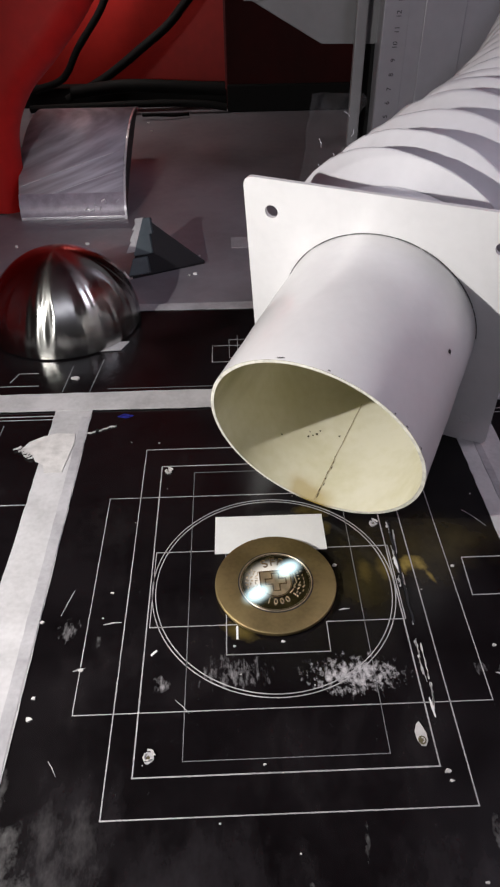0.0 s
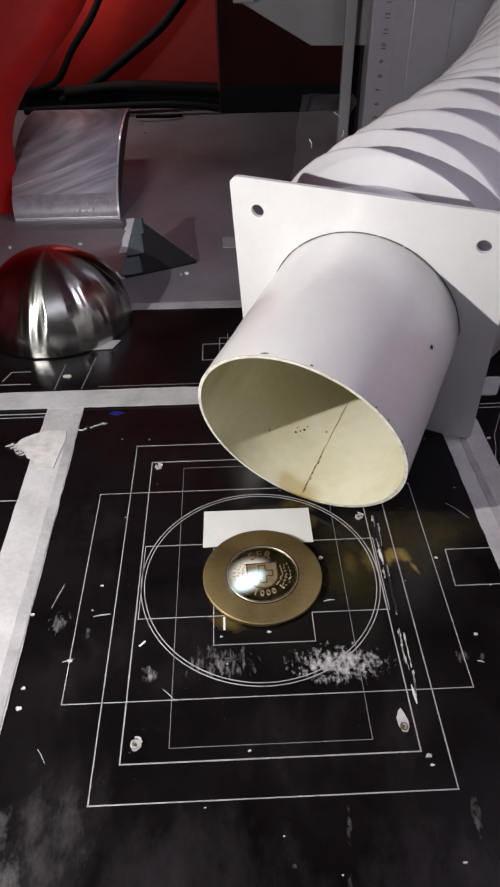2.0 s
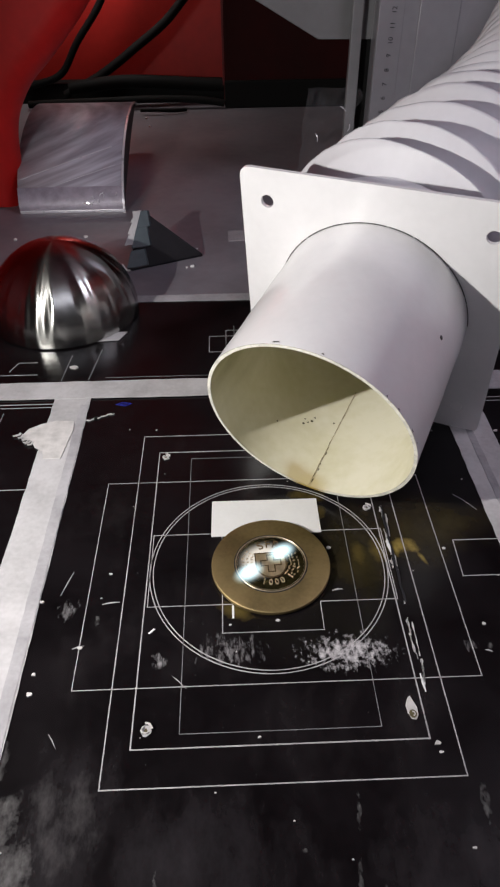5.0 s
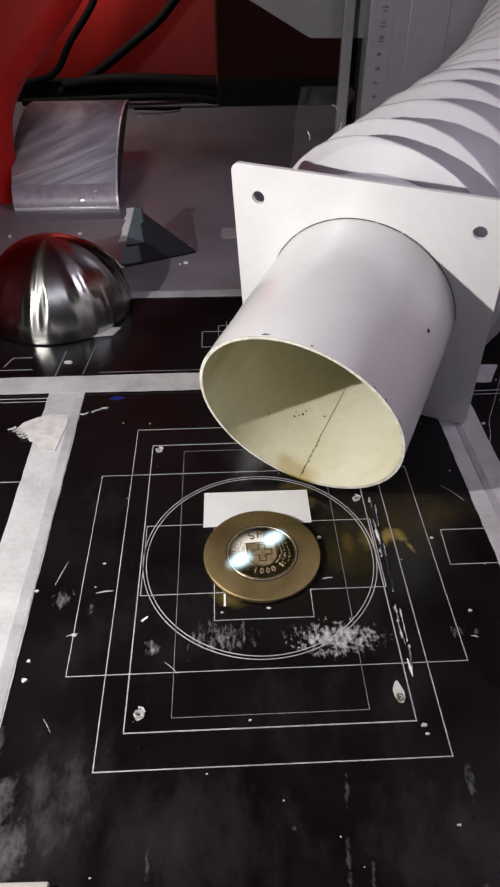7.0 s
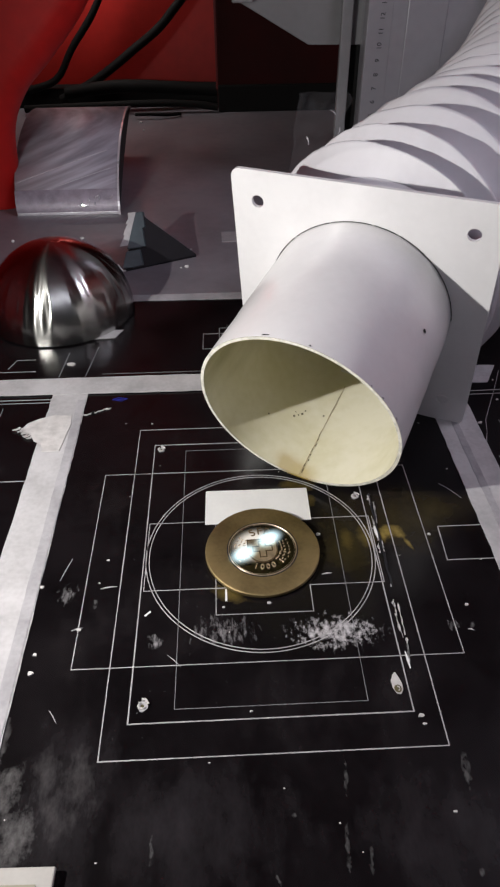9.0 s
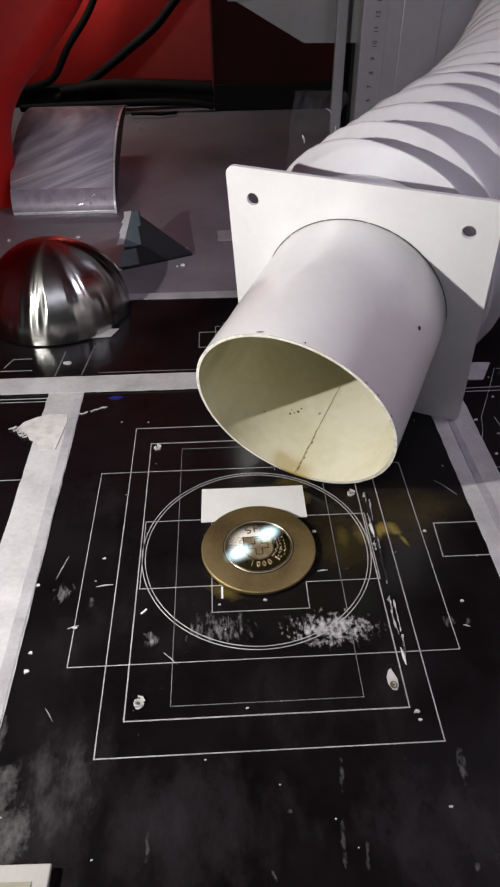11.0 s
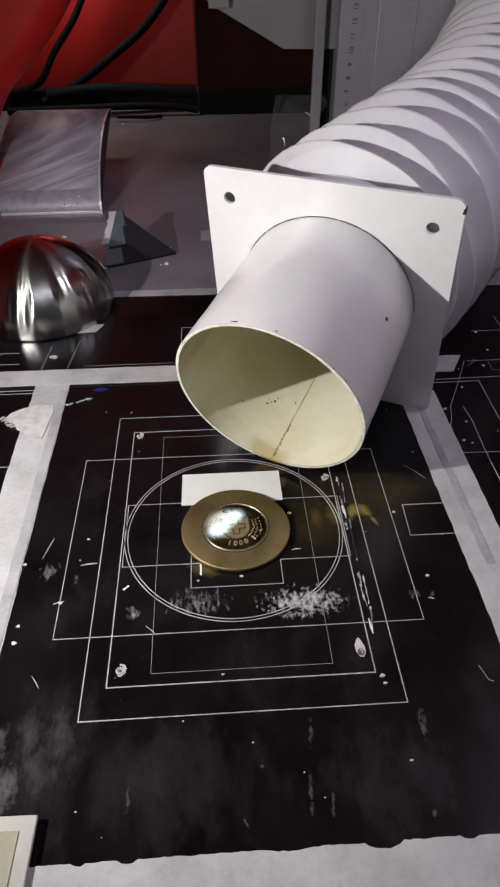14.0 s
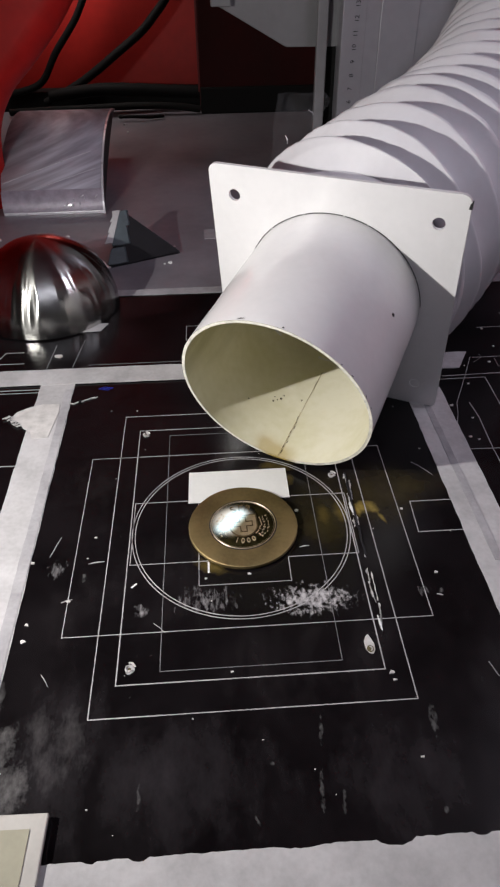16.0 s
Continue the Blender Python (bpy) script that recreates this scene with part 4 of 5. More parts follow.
cover = thing("curved_cover", COVER, "arched grey sheet in creased clear wrapping film", "cover")
RC, WC = 0.060, 0.0525


def on_arch(x, r, a):
    z = r * math.sin(a)
    y = 2.4 * (RC - r * math.cos(a))
    return Vector((x * (1 + 0.40 * y) - 0.035 * y, y, z))


def arch(x0, x1, r0, r1, a0, a1, steps=28):
    bm = bmesh.new()
    rows = []
    for i in range(steps + 1):
        a = radians(a0 + (a1 - a0) * i / steps)
        rows.append([bm.verts.new(on_arch(x, r, a)) for x in (x0, x1) for r in (r0, r1)])
    for p, q in zip(rows, rows[1:]):
        bm.faces.new((p[0], p[2], q[2], q[0]))
        bm.faces.new((p[1], q[1], q[3], p[3]))
        bm.faces.new((p[0], q[0], q[1], p[1]))
        bm.faces.new((p[2], p[3], q[3], q[2]))
    for r in (rows[0], rows[-1]):
        bm.faces.new((r[0], r[1], r[3], r[2]))
    bmesh.ops.recalc_face_normals(bm, faces=bm.faces[:])
    return bm


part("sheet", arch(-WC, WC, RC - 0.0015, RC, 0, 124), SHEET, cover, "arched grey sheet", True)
# Dark fills at both ends paint the shade under the arch.
for x in (-WC + 0.001, WC - 0.0006):
    bm = bmesh.new()
    out = [on_arch(x, RC - 0.0016, radians(5 * k)) for k in range(25)]
    inn = [p.lerp(out[0].lerp(out[-1], k / 24), 0.85) for k, p in enumerate(out)]
    vo, vi = [bm.verts.new(p) for p in out], [bm.verts.new(p) for p in inn[1:-1]]
    vi = [vo[0]] + vi + [vo[-1]]
    for k in range(24):
        bm.faces.new([v for v in dict.fromkeys((vo[k], vo[k + 1], vi[k + 1], vi[k]))])
    part("hollow_shade", bm, SHEET_SHADE, cover, "dark fill that paints the shaded hollow under the arched sheet")
part("film_band", arch(-WC - 0.0002, WC + 0.0002, RC, RC + 0.0004, 3, 22), FILM_BAND, cover, "overlapping fold of film")
part("edge_strip", arch(WC - 0.0012, WC + 0.0008, RC - 0.001, RC + 0.0009, 0, 112), CREASE, cover, "pale right edge of the film")
part("lip", box(-WC, -0.0008, 0, WC, 0.0010, 0.0030, 0.0004), CREASE, cover, "pale lower lip")
rnd = random.Random(9)
for x0, a0, x1, a1, w in ((-0.05, 28, 0.040, 52, 0.0009), (-0.02, 22, 0.045, 38, 0.0006)):
    pts = []
    for k in range(13):
        t = k / 12
        a = radians(a0 + (a1 - a0) * t)
        pts.append(on_arch(x0 + (x1 - x0) * t, RC + 0.0002, a))
    part("crease", sweep(pts, w * 0.5, 6), CREASE, cover)
for k in range(9):
    x = 0.010 + 0.038 * rnd.random()
    a = radians(4 + 12 * rnd.random())
    p = on_arch(x, RC + 0.0004, a)
    part("crinkle", sweep([p, p + Vector((0.003 * rnd.random(), -0.0006, 0.006 * rnd.random() - 0.002)), p + Vector((0.006 * rnd.random(), 0, 0.003))], 0.00045, 5), CREASE, cover)

# ---------------------------------------------------------------- dark pyramid
pyr = thing("slate_pyramid", (-0.085, 0.410, BED_Z), "dark stone pyramid with stepped pale facets", "ornament")


def hull(points, bm=None):
    bm = bm or bmesh.new()
    bmesh.ops.convex_hull(bm, input=[bm.verts.new(p) for p in points])
    return bm


apex = Vector((-0.0030, 0.012, 0.0430))
cr, cl, cb = Vector((0.0465, 0.0100, 0.0)), Vector((-0.0180, -0.0180, 0.0)), Vector((-0.006, 0.045, 0.0))
part("body", soften(hull([apex, cr, cl, cb, cr + Vector((0, 0, 0.003))]), 0.0008), SLATE, pyr, "dark smooth body")
side = Vector((1, 0.35, 0)).normalized()
for t0, t1, w0, w1 in ((0.03, 0.30, 0.0060, 0.0120), (0.30, 0.62, 0.0095, 0.0165), (0.66, 0.94, 0.0120, 0.0185)):
    p0, p1 = apex.lerp(cl, t0), apex.lerp(cl, t1)
    lift, sink = Vector((-0.0010, -0.0016, 0.0008)), Vector((0.0004, 0.0020, -0.0010))
    rim = [p0, p0 + side * w0, p1 + side * w1, p0.lerp(p1, 1.04) + side * (w1 * 0.6), p1]
    part("facet", soften(hull([p + lift for p in rim] + [p + sink for p in rim]), 0.0005), SLATE_PALE, pyr, "blue-grey slate facet")
rnd = random.Random(77)
torn_edge = [apex.lerp(cl, 0.02 + 0.09 * k) + Vector((-0.0008, -0.002, 0.001)) for k in range(7)]
for k, (p, q) in enumerate(zip(torn_edge, torn_edge[1:])):
    w = [0.0045 + 0.0030 * rnd.random() for _ in range(2)]
    flat = [p, q, q - side * w[1], p - side * w[0]]
    part("torn_paper", hull(flat + [v + Vector((0.0003, 0.0012, -0.0004)) for v in flat]), TAPE, pyr, "torn white paper edge")
curl = [cl + Vector((-0.0030 + 0.0016 * k, -0.0020 - 0.0006 * k, 0.0085 - 0.0036 * k + 0.0006 * k * k)) for k in range(5)]
part("paper_curl", sweep(curl, 0.0009, 6), PAPER, pyr, "curled white paper edge")

# ---------------------------------------------------------------- machine column with scale, post and bracket
column = thing("machine_column", (0.155, 0.58, BED_Z), "grey aluminium lifting column with a centimetre scale", "column")
part("body", box(-0.0305, -0.030, 0, 0.0900, 0.03, 0.60, 0.004), COLUMN, column, "tall grey aluminium profile")
part("raised_strip", box(0.0060, -0.0312, 0.0, 0.0420, -0.0296, 0.60, 0.0004), COLUMN, column, "raised flat strip")
part("side_plate", box(0.0905, -0.012, 0.0, 0.1750, 0.02, 0.60, 0.002), GREY, column, "darker plate beside the profile")
scale_strip = part("scale_strip", box(-0.0300, -0.0306, 0.03, -0.0080, -0.0298, 0.40, 0.0002), COLUMN, column, "printed scale strip")
for k in range(4, 19):
    z = 0.1525 - 0.0119 * (11 - k) - BED_Z
    lettering("digit", str(k), 0.0060, INK, scale_strip, pose(-0.0185 + 0.0015 * (k - 7) / 4, -0.0309, z, 90, -90, 0), 0.0001)
post = thing("upright_post", (0.1080, 0.565, BED_Z), "slim pale upright metal post", "post")
part("profile", box(-0.0050, -0.004, 0, 0.0050, 0.004, 0.60, 0.0008), GREY, post)
# The dark gap beside the post is painted in as a black strip.
dark_gap = thing("gap_shade_strip", (0.1170, 0.578, BED_Z), "black strip for the unlit gap between post and column", "channel")
part("profile", box(-0.006, -0.004, 0, 0.0074, 0.004, 0.1450, 0.0006), BLACK, dark_gap)
bracket = thing("bracket_plate", (0.0705, 0.573, 0.1385), "pale grey bracket plate with a slanted lower edge", "bracket")
bm = prism([(-0.30, 0.205), (-0.062, 0.0355), (0.0035, 0.0005), (0.0415, 0.0), (0.065, 0.0), (0.065, 0.45), (-0.30, 0.45)], -0.002, 0.002, bevel=0.0006)
bmesh.ops.rotate(bm, verts=bm.verts[:], cent=(0, 0, 0), matrix=Matrix.Rotation(radians(90), 3, "X"))
part("plate", bm, GREY, bracket)
part("block", box(-0.069, -0.012, 0.036, -0.050, -0.003, 0.062, 0.001), GREY, bracket, "small darker block on the plate")

# ---------------------------------------------------------------- dark panel before the wall
housing = thing("machine_housing", (0.16, 0.93, BED_Z), "dark red sheet-metal housing in front of the back wall", "housing")
part("front", box(-0.175, 0.0, 0, 0.30, 0.03, 0.40, 0.004), HOUSING, housing)
part("edge_strip", box(-0.1765, -0.002, 0.03, -0.1735, 0.0, 0.40, 0.0005), DARK_RED, housing, "thin vertical edge strip")
# Black strip standing in for the shade below the housing.
part("housing_foot_shade", box(-0.174, -0.006, 0, 0.29, 0.001, 0.036, 0.002), BLACK, housing, "black strip that paints the shade at the housing's foot")

# ---------------------------------------------------------------- red side panel and cables
panel = thing("red_panel", (-0.24, 0.545, BED_Z), "glossy red moulded panel with a rounded slanted edge", "panel")
edge_line = [Vector((x, z)) for x, _, z in spline([(0.014, 0, 0.0), (0.017, 0, 0.040), (0.023, 0, 0.078), (0.042, 0, 0.110), (0.072, 0, 0.138), (0.112, 0, 0.182), (0.160, 0, 0.26), (0.260, 0, 0.45)], 10)]
ROUND = 0.022
bm = bmesh.new()
rows = []
for i, p in enumerate(edge_line):
    d = (edge_line[min(i + 1, len(edge_line) - 1)] - edge_line[max(i - 1, 0)]).normalized()
    inward = Vector((-d.y, d.x))
    row = []
    for k in range(13):
        th = radians(90 * k / 12)
        q = p + inward * ROUND * (1 - math.cos(th))
        row.append(bm.verts.new((q.x, ROUND * (1 - math.sin(th)), max(q.y, 0.0))))
    rows.append(row)
for p, q in zip(rows, rows[1:]):
    for k in range(12):
        bm.faces.new((p[k], p[k + 1], q[k + 1], q[k]))
bmesh.ops.recalc_face_normals(bm, faces=bm.faces[:])
part("rounded_edge", bm, PANEL_RED, panel, "broad rounded edge", True)
inner_line = []
for i, p in enumerate(edge_line):
    d = (edge_line[min(i + 1, len(edge_line) - 1)] - edge_line[max(i - 1, 0)]).normalized()
    inner_line.append((p.x - d.y * ROUND, max(0.0, p.y + d.x * ROUND)))
bm = prism([(-0.30, 0.0)] + inner_line + [(-0.30, 0.47)], -ROUND, 0.0)
bmesh.ops.rotate(bm, verts=bm.verts[:], cent=(0, 0, 0), matrix=Matrix.Rotation(radians(90), 3, "X"))
part("face", bm, PANEL_RED, panel, "flat red face")


def cable(points, r, label):
    o = Vector(points[0])
    ob = thing("cable", o, label, "cable", "cables on the back wall")
    part("sheath", sweep([p - o for p in spline(points, 12)], r, 10), BLACK, ob, smooth=True)


cable([(-0.30, 0.97, 0.02), (-0.255, 0.97, 0.035), (-0.225, 0.97, 0.075), (-0.18, 0.965, 0.13), (-0.15, 0.96, 0.20), (-0.14, 0.96, 0.35)], 0.005, "black cable hanging down the red wall")
cable([(-0.250, 0.955, 0.01), (-0.195, 0.96, 0.035), (-0.140, 0.96, 0.07), (-0.080, 0.96, 0.115), (-0.040, 0.96, 0.18), (-0.025, 0.96, 0.35)], 0.006, "thick black cable hanging down the red wall")
cable([(-0.30, 0.93, 0.004), (-0.20, 0.925, 0.008), (-0.11, 0.925, 0.010), (-0.05, 0.925, 0.008), (-0.015, 0.925, 0.003)], 0.005, "black cable lying along the foot of the wall")
cable([(-0.24, 0.95, 0.02), (-0.16, 0.94, 0.030), (-0.06, 0.95, 0.024), (0.06, 0.95, 0.018), (0.20, 0.96, 0.010)], 0.009, "thick black cable lying along the foot of the wall")
cable([(-0.135, 0.896, 0.002), (-0.115, 0.892, 0.003), (-0.090, 0.896, 0.001), (-0.070, 0.905, 0.000)], 0.0024, "thin black cable on the grey bed")
# Shade where the wall meets the bed, put in as a black strip.
tagged(part("foot_shade_strip", box(-0.60, 0.970, BED_Z, 0.70, 0.9996, 0.022), BLACK), "black strip that paints the shade along the foot of the red wall", "trim", kind="structure")

# ---------------------------------------------------------------- clear bag
bag = thing("plastic_bag", (0.086, 0.545, BED_Z), "crumpled clear plastic bag leaning on the post", "bag")
bm = bmesh.new()
bmesh.ops.create_grid(bm, x_segments=26, y_segments=34, size=0.5)
for v in bm.verts:
    x, z = v.co.x * 0.050, (v.co.y + 0.5) * 0.108
    y = 0.010 * noise.noise(Vector((x * 60, z * 60, 3))) + 0.004 * noise.noise(Vector((x * 190, z * 190, 8))) + 0.10 * max(0, 0.03 - z)
    edge = 1 + 0.35 * noise.noise(Vector((z * 45, 5 if x > 0 else 9, 1)))
    v.co = Vector((x * (1.25 - z * 3.0) * edge, -y, z))
part("film", bm, BAG, bag, smooth=True)
# Pale thin folds stand in for sparkles of light on the film.
rnd = random.Random(31)
for k in range(9):
    p = Vector((rnd.uniform(-0.020, 0.020), -0.008, rnd.uniform(0.012, 0.090)))
    q = p + Vector((rnd.uniform(-0.006, 0.006), -0.001, rnd.uniform(-0.010, 0.010)))
    part("fold", sweep([p, p.lerp(q, 0.5) + Vector((0.001, -0.001, 0)), q], 0.00045, 5), CREASE, bag, "pale fold that paints a glint in the film")

# ---------------------------------------------------------------- framed card at the front
card = thing("framed_card", (-0.120, -0.115, 0.0018), "cream card in a pale plastic frame", "card", m=pose(-0.120, -0.115, 0.0018, 0, 0, 0))
part("plate", prism([(-0.060, -0.060), (0.0402, -0.060), (0.0427, 0.0388), (-0.060, 0.0410)], 0, 0.0022, bevel=0.0005), FRAME, card, "pale rim")
part("insert", prism([(-0.058, -0.058), (0.0345, -0.058), (0.0370, 0.0335), (-0.058, 0.0355)], 0.0022, 0.0026), CARD, card, "cream face")

# ---------------------------------------------------------------- scratches, glue spots and crumbs
scratch = thing("gouge", (0.060, 0.045, 0), "long ragged white gouge in the board", "scratch")
rnd = random.Random(12)


def splinters(points, width, count, jitter):
    """Torn flakes of unequal length along a line on the board."""
    line = spline([(x - 0.060, y - 0.045, 0) for x, y in points], 16)
    for k in range(count):
        i0 = rnd.randrange(0, len(line) - 3)
        piece = line[i0:i0 + rnd.randrange(3, 12)]
        dx = (rnd.random() - 0.5) * jitter
        pts = [(p.x + dx + (rnd.random() - 0.5) * 0.0004, p.y) for p in piece]
        part("splinter", ribbon(pts, [0.00012 + width * rnd.random() ** 2 for _ in pts], 0.0001, 0.00045), GLUE if k % 3 else LINE, scratch)


splinters([(0.0612, 0.1010), (0.0604, 0.0888), (0.0600, 0.0700), (0.0592, 0.0560)], 0.0012, 10, 0.0014)
splinters([(0.0628, 0.0996), (0.0620, 0.0795), (0.0612, 0.0516)], 0.0005, 7, 0.0006)
splinters([(0.0606, 0.0400), (0.0597, 0.0268), (0.0598, 0.0087)], 0.0010, 8, 0.0008)
splinters([(0.0618, 0.0340), (0.0615, 0.0086), (0.0598, -0.0064)], 0.0008, 8, 0.0006)
part("splinter", ribbon([(-0.0004, 0.0310), (-0.0001, 0.0270), (0.0003, 0.0225)], [0.0005, 0.0016, 0.0003], 0.0001, 0.0005), PAPER, scratch)
part("splinter", ribbon([(-0.0006, -0.0430), (-0.0003, -0.0475), (-0.0001, -0.0515)], [0.0003, 0.0011, 0.0003], 0.0001, 0.0005), PAPER, scratch)
part("dark_groove", ribbon([(0.0010 + 0.0003 * math.sin(2 * i), 0.055 - 0.062 * i / 14) for i in range(15)], [0.0005 + 0.0007 * rnd.random() for _ in range(15)], 0.00005, 0.0006), INK, scratch)


def glue_spot(x, y, r, seed):
    rnd = random.Random(seed)
    ob = thing("glue_spot", (x, y, 0), "dried white glue spot on the black board", "glue", "glue spots")
    out = [((r * (0.7 + 0.6 * rnd.random())) * math.cos(2 * math.pi * k / 12), (r * (0.8 + 0.6 * rnd.random())) * 1.1 * math.sin(2 * math.pi * k / 12)) for k in range(12)]
    part("crust", prism([(0.8 * x_, 0.8 * y_) for x_, y_ in out], 0.0001, 0.0004), LINE, ob)
    for a0, k0, w in ((0.1, 1.0, 0.0009), (2.4, 0.75, 0.0007), (4.0, 0.55, 0.0006)):
        arc = [a0 + 0.42 * j for j in range(5)]
        part("ridge", ribbon([(k0 * r * (0.9 + 0.25 * rnd.random()) * math.cos(a), k0 * r * 1.15 * math.sin(a)) for a in arc], [w * (0.5 + 0.7 * rnd.random()) for _ in arc], 0.0004, 0.0011), GLUE, ob)
    part("hollow", prism([(0.30 * r * (0.6 + 0.8 * rnd.random()) * math.cos(2 * math.pi * k / 8), -0.15 * r + 0.45 * r * (0.6 + 0.8 * rnd.random()) * math.sin(2 * math.pi * k / 8)) for k in range(8)], 0.0004, 0.0005), SOOT, ob)


for i, (x, y, r) in enumerate(((-0.0530, -0.0180, 0.0023), (-0.0545, 0.1435, 0.0022), (0.0535, 0.0985, 0.0022))):
    glue_spot(x, y, r, i)

drop = thing("glue_drop", (0.0525, -0.0130, 0), "dried white glue drop with a dark hollow on the board", "glue")
part("crust", prism([(0.0003, 0.0052), (0.0013, 0.0030), (0.0023, 0.0000), (0.0022, -0.0030), (0.0010, -0.0050), (-0.0008, -0.0046), (-0.0020, -0.0020), (-0.0022, 0.0012), (-0.0010, 0.0040)], 0.0001, 0.0006, bevel=0.0002), GLUE, drop)
part("hollow", prism([(0.0016 * math.cos(k * 0.7), -0.0026 + 0.0018 * math.sin(k * 0.7)) for k in range(9)], 0.0006, 0.0007), SOOT, drop, "dark hollow")
part("ridge", ribbon([(0.0008 * math.cos(k * 0.5 - 1.6), -0.0026 + 0.0009 * math.sin(k * 0.5 - 1.6)) for k in range(8)], 0.0004, 0.0006, 0.0009), GLUE, drop)

rnd = random.Random(21)
spots = [(-0.123, 0.2391, 0.0025), (0.1416, 0.1590, 0.0014), (0.1509, 0.1452, 0.0010), (0.1597, 0.1825, 0.0010), (0.1438, 0.1269, 0.0010), (0.1830, 0.2079, 0.0012), (0.1929, 0.2281, 0.0010), (0.1927, 0.2535, 0.0011), (0.0594, -0.0277, 0.0012), (0.0869, 0.0691, 0.0009), (0.0932, 0.0249, 0.0010), (-0.102, -0.001, 0.0016), (-0.102, 0.008, 0.0011), (-0.0845, 0.020, 0.0010), (0.002, 0.0305, 0.0009), (-0.0585, 0.0000, 0.0006), (-0.0195, 0.029, 0.0007), (0.030, 0.072, 0.0010), (0.060, -0.031, 0.0008),
         (-0.009, -0.0225, 0.0007), (-0.076, 0.060, 0.0008), (-0.106, 0.045, 0.0010), (0.063, -0.064, 0.0007), (-0.025, 0.2375, 0.0010), (-0.022, 0.239, 0.0008)]
for k in range(24):
    spots.append((rnd.uniform(-0.105, 0.11), rnd.uniform(-0.085, 0.19), rnd.uniform(0.0002, 0.0005)))
for k in range(16):
    spots.append((rnd.uniform(0.142, 0.23), rnd.uniform(0.08, 0.21), rnd.uniform(0.0004, 0.0009)))
for x, y, r in spots:
    ob = thing("crumb", (x, y, 0), "tiny white crumb lying on the black board", "crumb", "crumbs on the boards")
    part("grain", prism([(r * (0.6 + 0.8 * rnd.random()) * math.cos(2 * math.pi * k / 7), r * (0.4 + 0.6 * rnd.random()) * math.sin(2 * math.pi * k / 7)) for k in range(7)], 0.0001, 0.0003 + r * 0.3), GLUE, ob)
for x, y, dx, dy, w in ((-0.098, 0.048, 0.004, 0.014, 0.0005), (-0.078, 0.0425, 0.008, 0.001, 0.0008), (0.0285, 0.0460, 0.005, 0.0006, 0.0008), (-0.088, 0.0195, 0.005, 0.0015, 0.0007), (0.090, 0.012, 0.003, -0.001, 0.0008), (-0.044, 0.005, 0.006, -0.006, 0.0003), (-0.091, -0.018, 0.004, -0.006, 0.0004)):
    ob = thing("scratch", (x, y, 0), "short pale scratch on the black board", "scratch", "scratches")
    part("mark", ribbon([(0, 0), (dx * 0.5, dy * 0.5 + 0.0003), (dx, dy)], [w * 0.4, w, w * 0.3], 0.0001, 0.0003), LINE, ob)
for x, y, r in ((-0.215, 0.465, 0.0018), (-0.150, 0.468, 0.0018), (-0.047, 0.400, 0.0016), (-0.052, 0.398, 0.0010), (-0.044, 0.436, 0.0010), (-0.1260, 0.875, 0.0018), (-0.1184, 0.836, 0.0016)):
    ob = thing("crumb", (x, y, BED_Z), "small white crumb lying on the grey bed", "crumb", "crumbs on the bed")
    part("grain", prism([(r * (0.6 + 0.8 * rnd.random()) * math.cos(2 * math.pi * k / 7), r * (0.6 + 0.6 * rnd.random()) * math.sin(2 * math.pi * k / 7)) for k in range(7)], 0, r * 0.8), PAPER, ob)
mark = thing("blue_mark", (-0.0845, 0.1960, 0), "small blue pen mark on the board", "mark")
part("stroke", ribbon([(-0.0045, 0), (-0.001, 0.0022), (0.0045, 0.0005), (0.001, -0.0018)], 0.0006, 0.0001, 0.0003, True), BLUE, mark)
part("stroke", ribbon([(-0.002, 0), (0.002, 0.0003)], 0.0009, 0.0001, 0.0003), BLUE, mark)


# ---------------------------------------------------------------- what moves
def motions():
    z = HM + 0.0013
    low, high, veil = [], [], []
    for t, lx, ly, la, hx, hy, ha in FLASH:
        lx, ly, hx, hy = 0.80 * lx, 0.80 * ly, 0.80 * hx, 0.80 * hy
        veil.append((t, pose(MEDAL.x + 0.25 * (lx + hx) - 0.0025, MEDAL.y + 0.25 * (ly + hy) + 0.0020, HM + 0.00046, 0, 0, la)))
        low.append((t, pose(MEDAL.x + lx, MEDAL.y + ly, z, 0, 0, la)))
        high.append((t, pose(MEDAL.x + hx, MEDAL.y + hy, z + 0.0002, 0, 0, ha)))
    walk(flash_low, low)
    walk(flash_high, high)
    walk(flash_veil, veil)


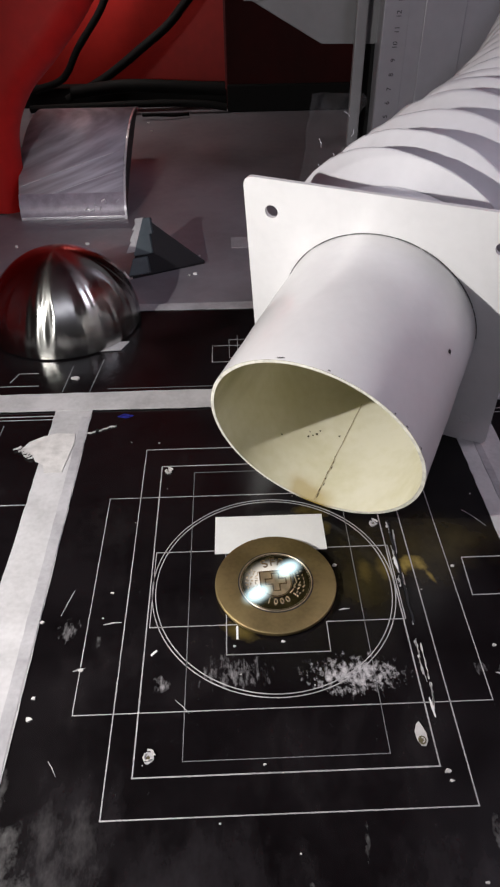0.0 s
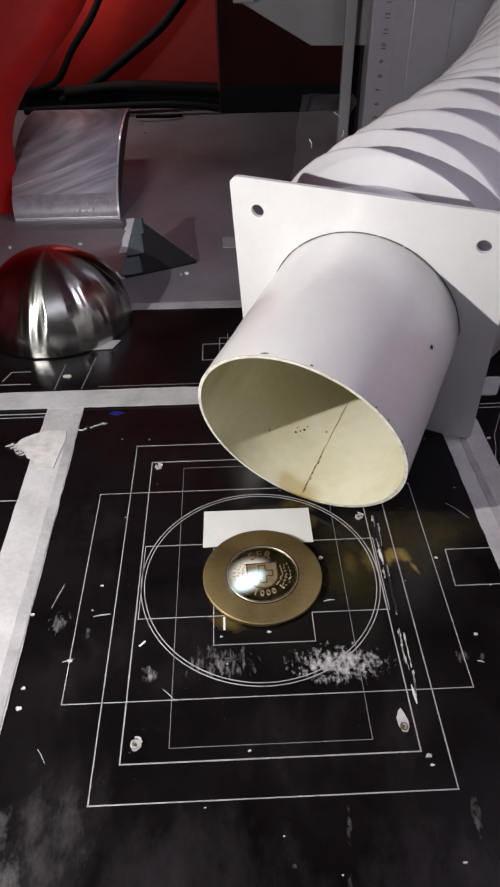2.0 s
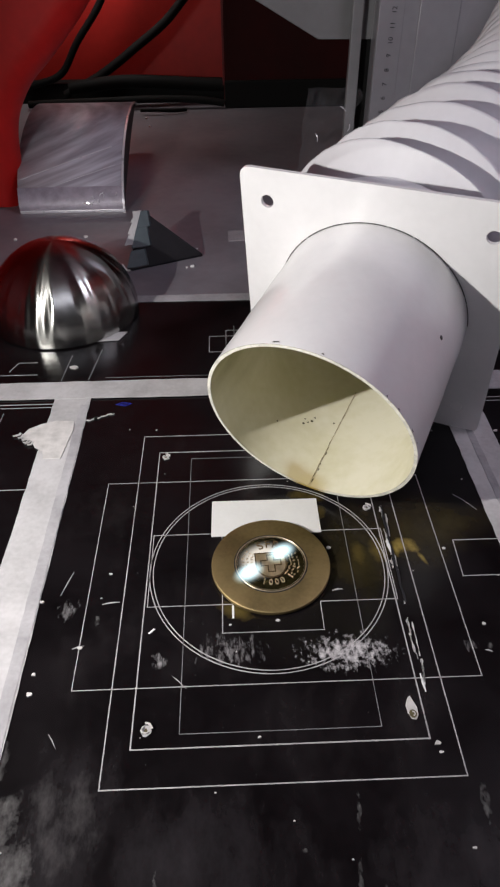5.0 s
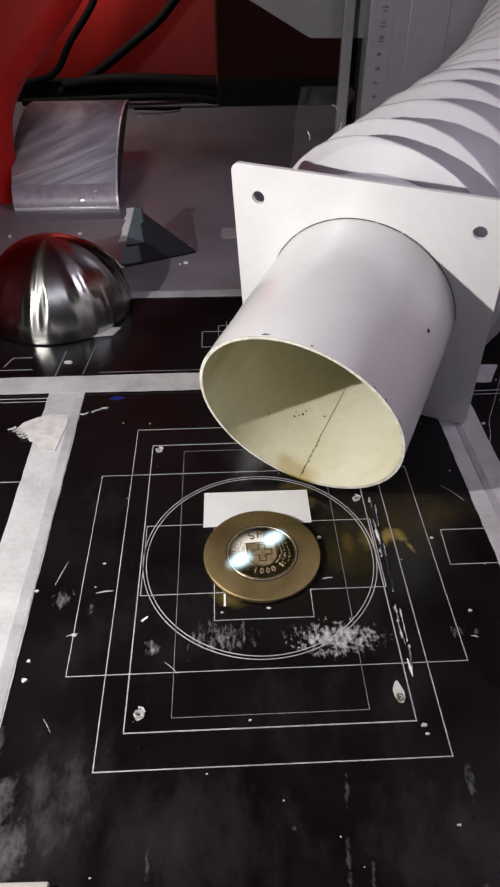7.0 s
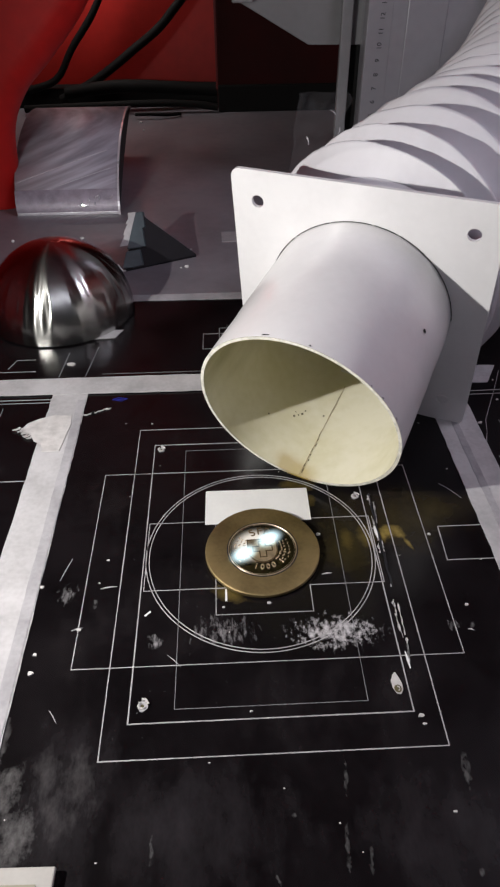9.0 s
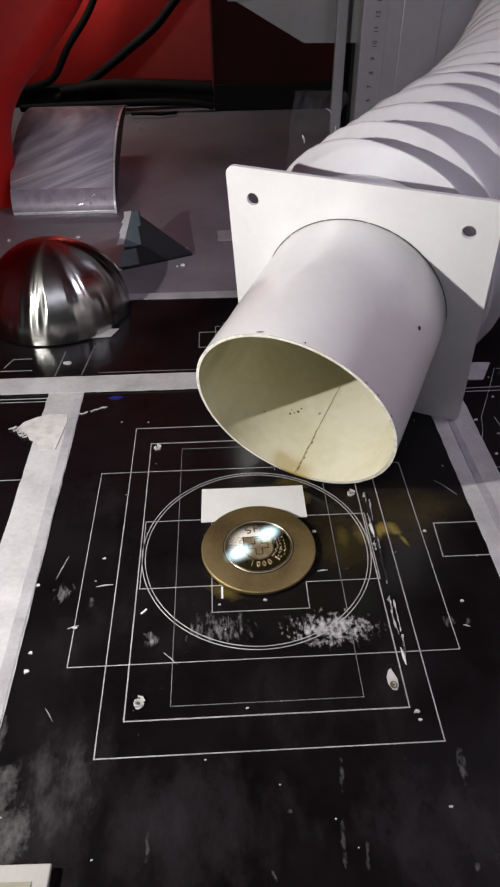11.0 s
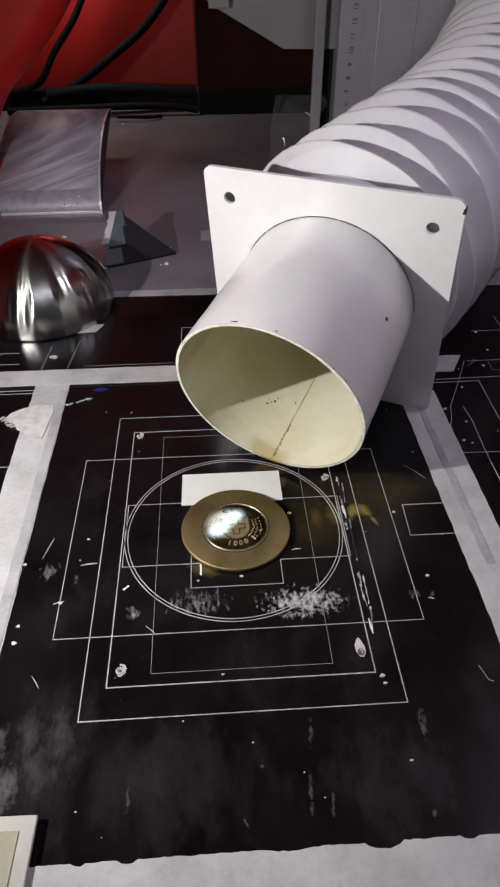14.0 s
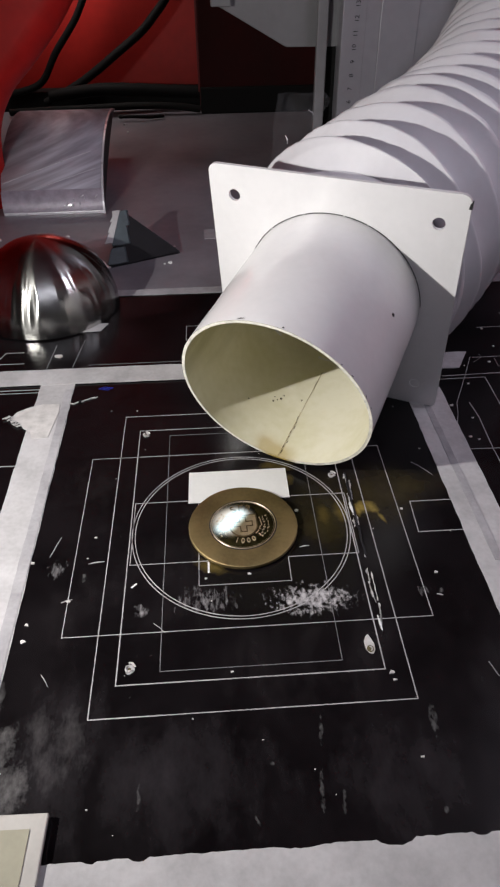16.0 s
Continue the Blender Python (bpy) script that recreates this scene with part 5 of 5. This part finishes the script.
# seconds; place on the medal and turn of the lower flash; the same of the upper flash
FLASH = [
    (0.0, -0.0112, -0.0093, 34, 0.0078, 0.0081, 34),
    (0.5, -0.0058, -0.0075, 34, 0.0058, 0.0087, 34),
    (1.0, -0.0121, -0.0075, 34, -0.0087, -0.0052, 34),
    (1.5, -0.0126, -0.0075, 34, 0.0092, 0.0081, 34),
    (2.0, -0.0107, -0.0075, 34, -0.0063, -0.0046, 34),
    (2.5, -0.0097, -0.0070, 34, -0.0058, -0.0041, 34),
    (3.0, -0.0136, -0.0075, 34, 0.0058, 0.0070, 34),
    (3.5, -0.0112, -0.0070, 34, 0.0097, 0.0087, 34),
    (4.0, -0.0092, -0.0087, 34, 0.0083, 0.0087, 34),
    (4.8, -0.0136, -0.0075, 34, 0.0058, 0.0070, 34),
    (5.4, -0.0126, -0.0075, 34, 0.0092, 0.0081, 34),
    (5.9, -0.0131, -0.0058, 34, 0.0044, 0.0093, 34),
    (6.5, -0.0131, -0.0075, 34, 0.0102, 0.0081, 34),
    (7.0, -0.0136, -0.0064, 34, 0.0073, 0.0099, 34),
    (7.5, -0.0136, -0.0058, 34, 0.0073, 0.0099, 34),
    (8.0, -0.0131, -0.0058, 34, 0.0044, 0.0093, 34),
    (8.5, -0.0126, -0.0058, 34, 0.0058, 0.0087, 34),
    (9.0, -0.0117, -0.0046, 34, 0.0044, 0.0070, 34),
    (9.2, -0.0121, -0.0046, 34, -0.0073, -0.0017, 34),
    (9.8, -0.0126, -0.0041, 34, 0.0044, 0.0087, 34),
    (10.4, -0.0117, -0.0046, 34, 0.0044, 0.0070, 34),
    (10.9, -0.0126, -0.0058, 34, 0.0058, 0.0087, 34),
    (11.3, -0.0097, -0.0041, 34, 0.0068, 0.0087, 34),
    (11.5, -0.0087, -0.0046, 34, 0.0068, 0.0099, 34),
    (12.0, -0.0112, -0.0046, 34, 0.0034, 0.0070, 34),
    (12.5, -0.0097, 0.0006, 34, 0.0039, 0.0075, 34),
    (13.0, -0.0126, -0.0041, 34, 0.0044, 0.0087, 34),
    (13.5, -0.0102, -0.0058, 34, 0.0044, 0.0035, 34),
    (14.0, -0.0107, -0.0023, 34, -0.0024, 0.0070, 34),
    (14.5, -0.0136, -0.0029, 34, -0.0039, 0.0070, 34),
    (15.0, -0.0121, -0.0029, 34, 0.0000, 0.0087, 34),
    (15.5, -0.0107, -0.0041, 34, 0.0049, 0.0093, 34),
    (16.0, -0.0107, -0.0017, 34, -0.0049, 0.0058, 34),
]
motions()
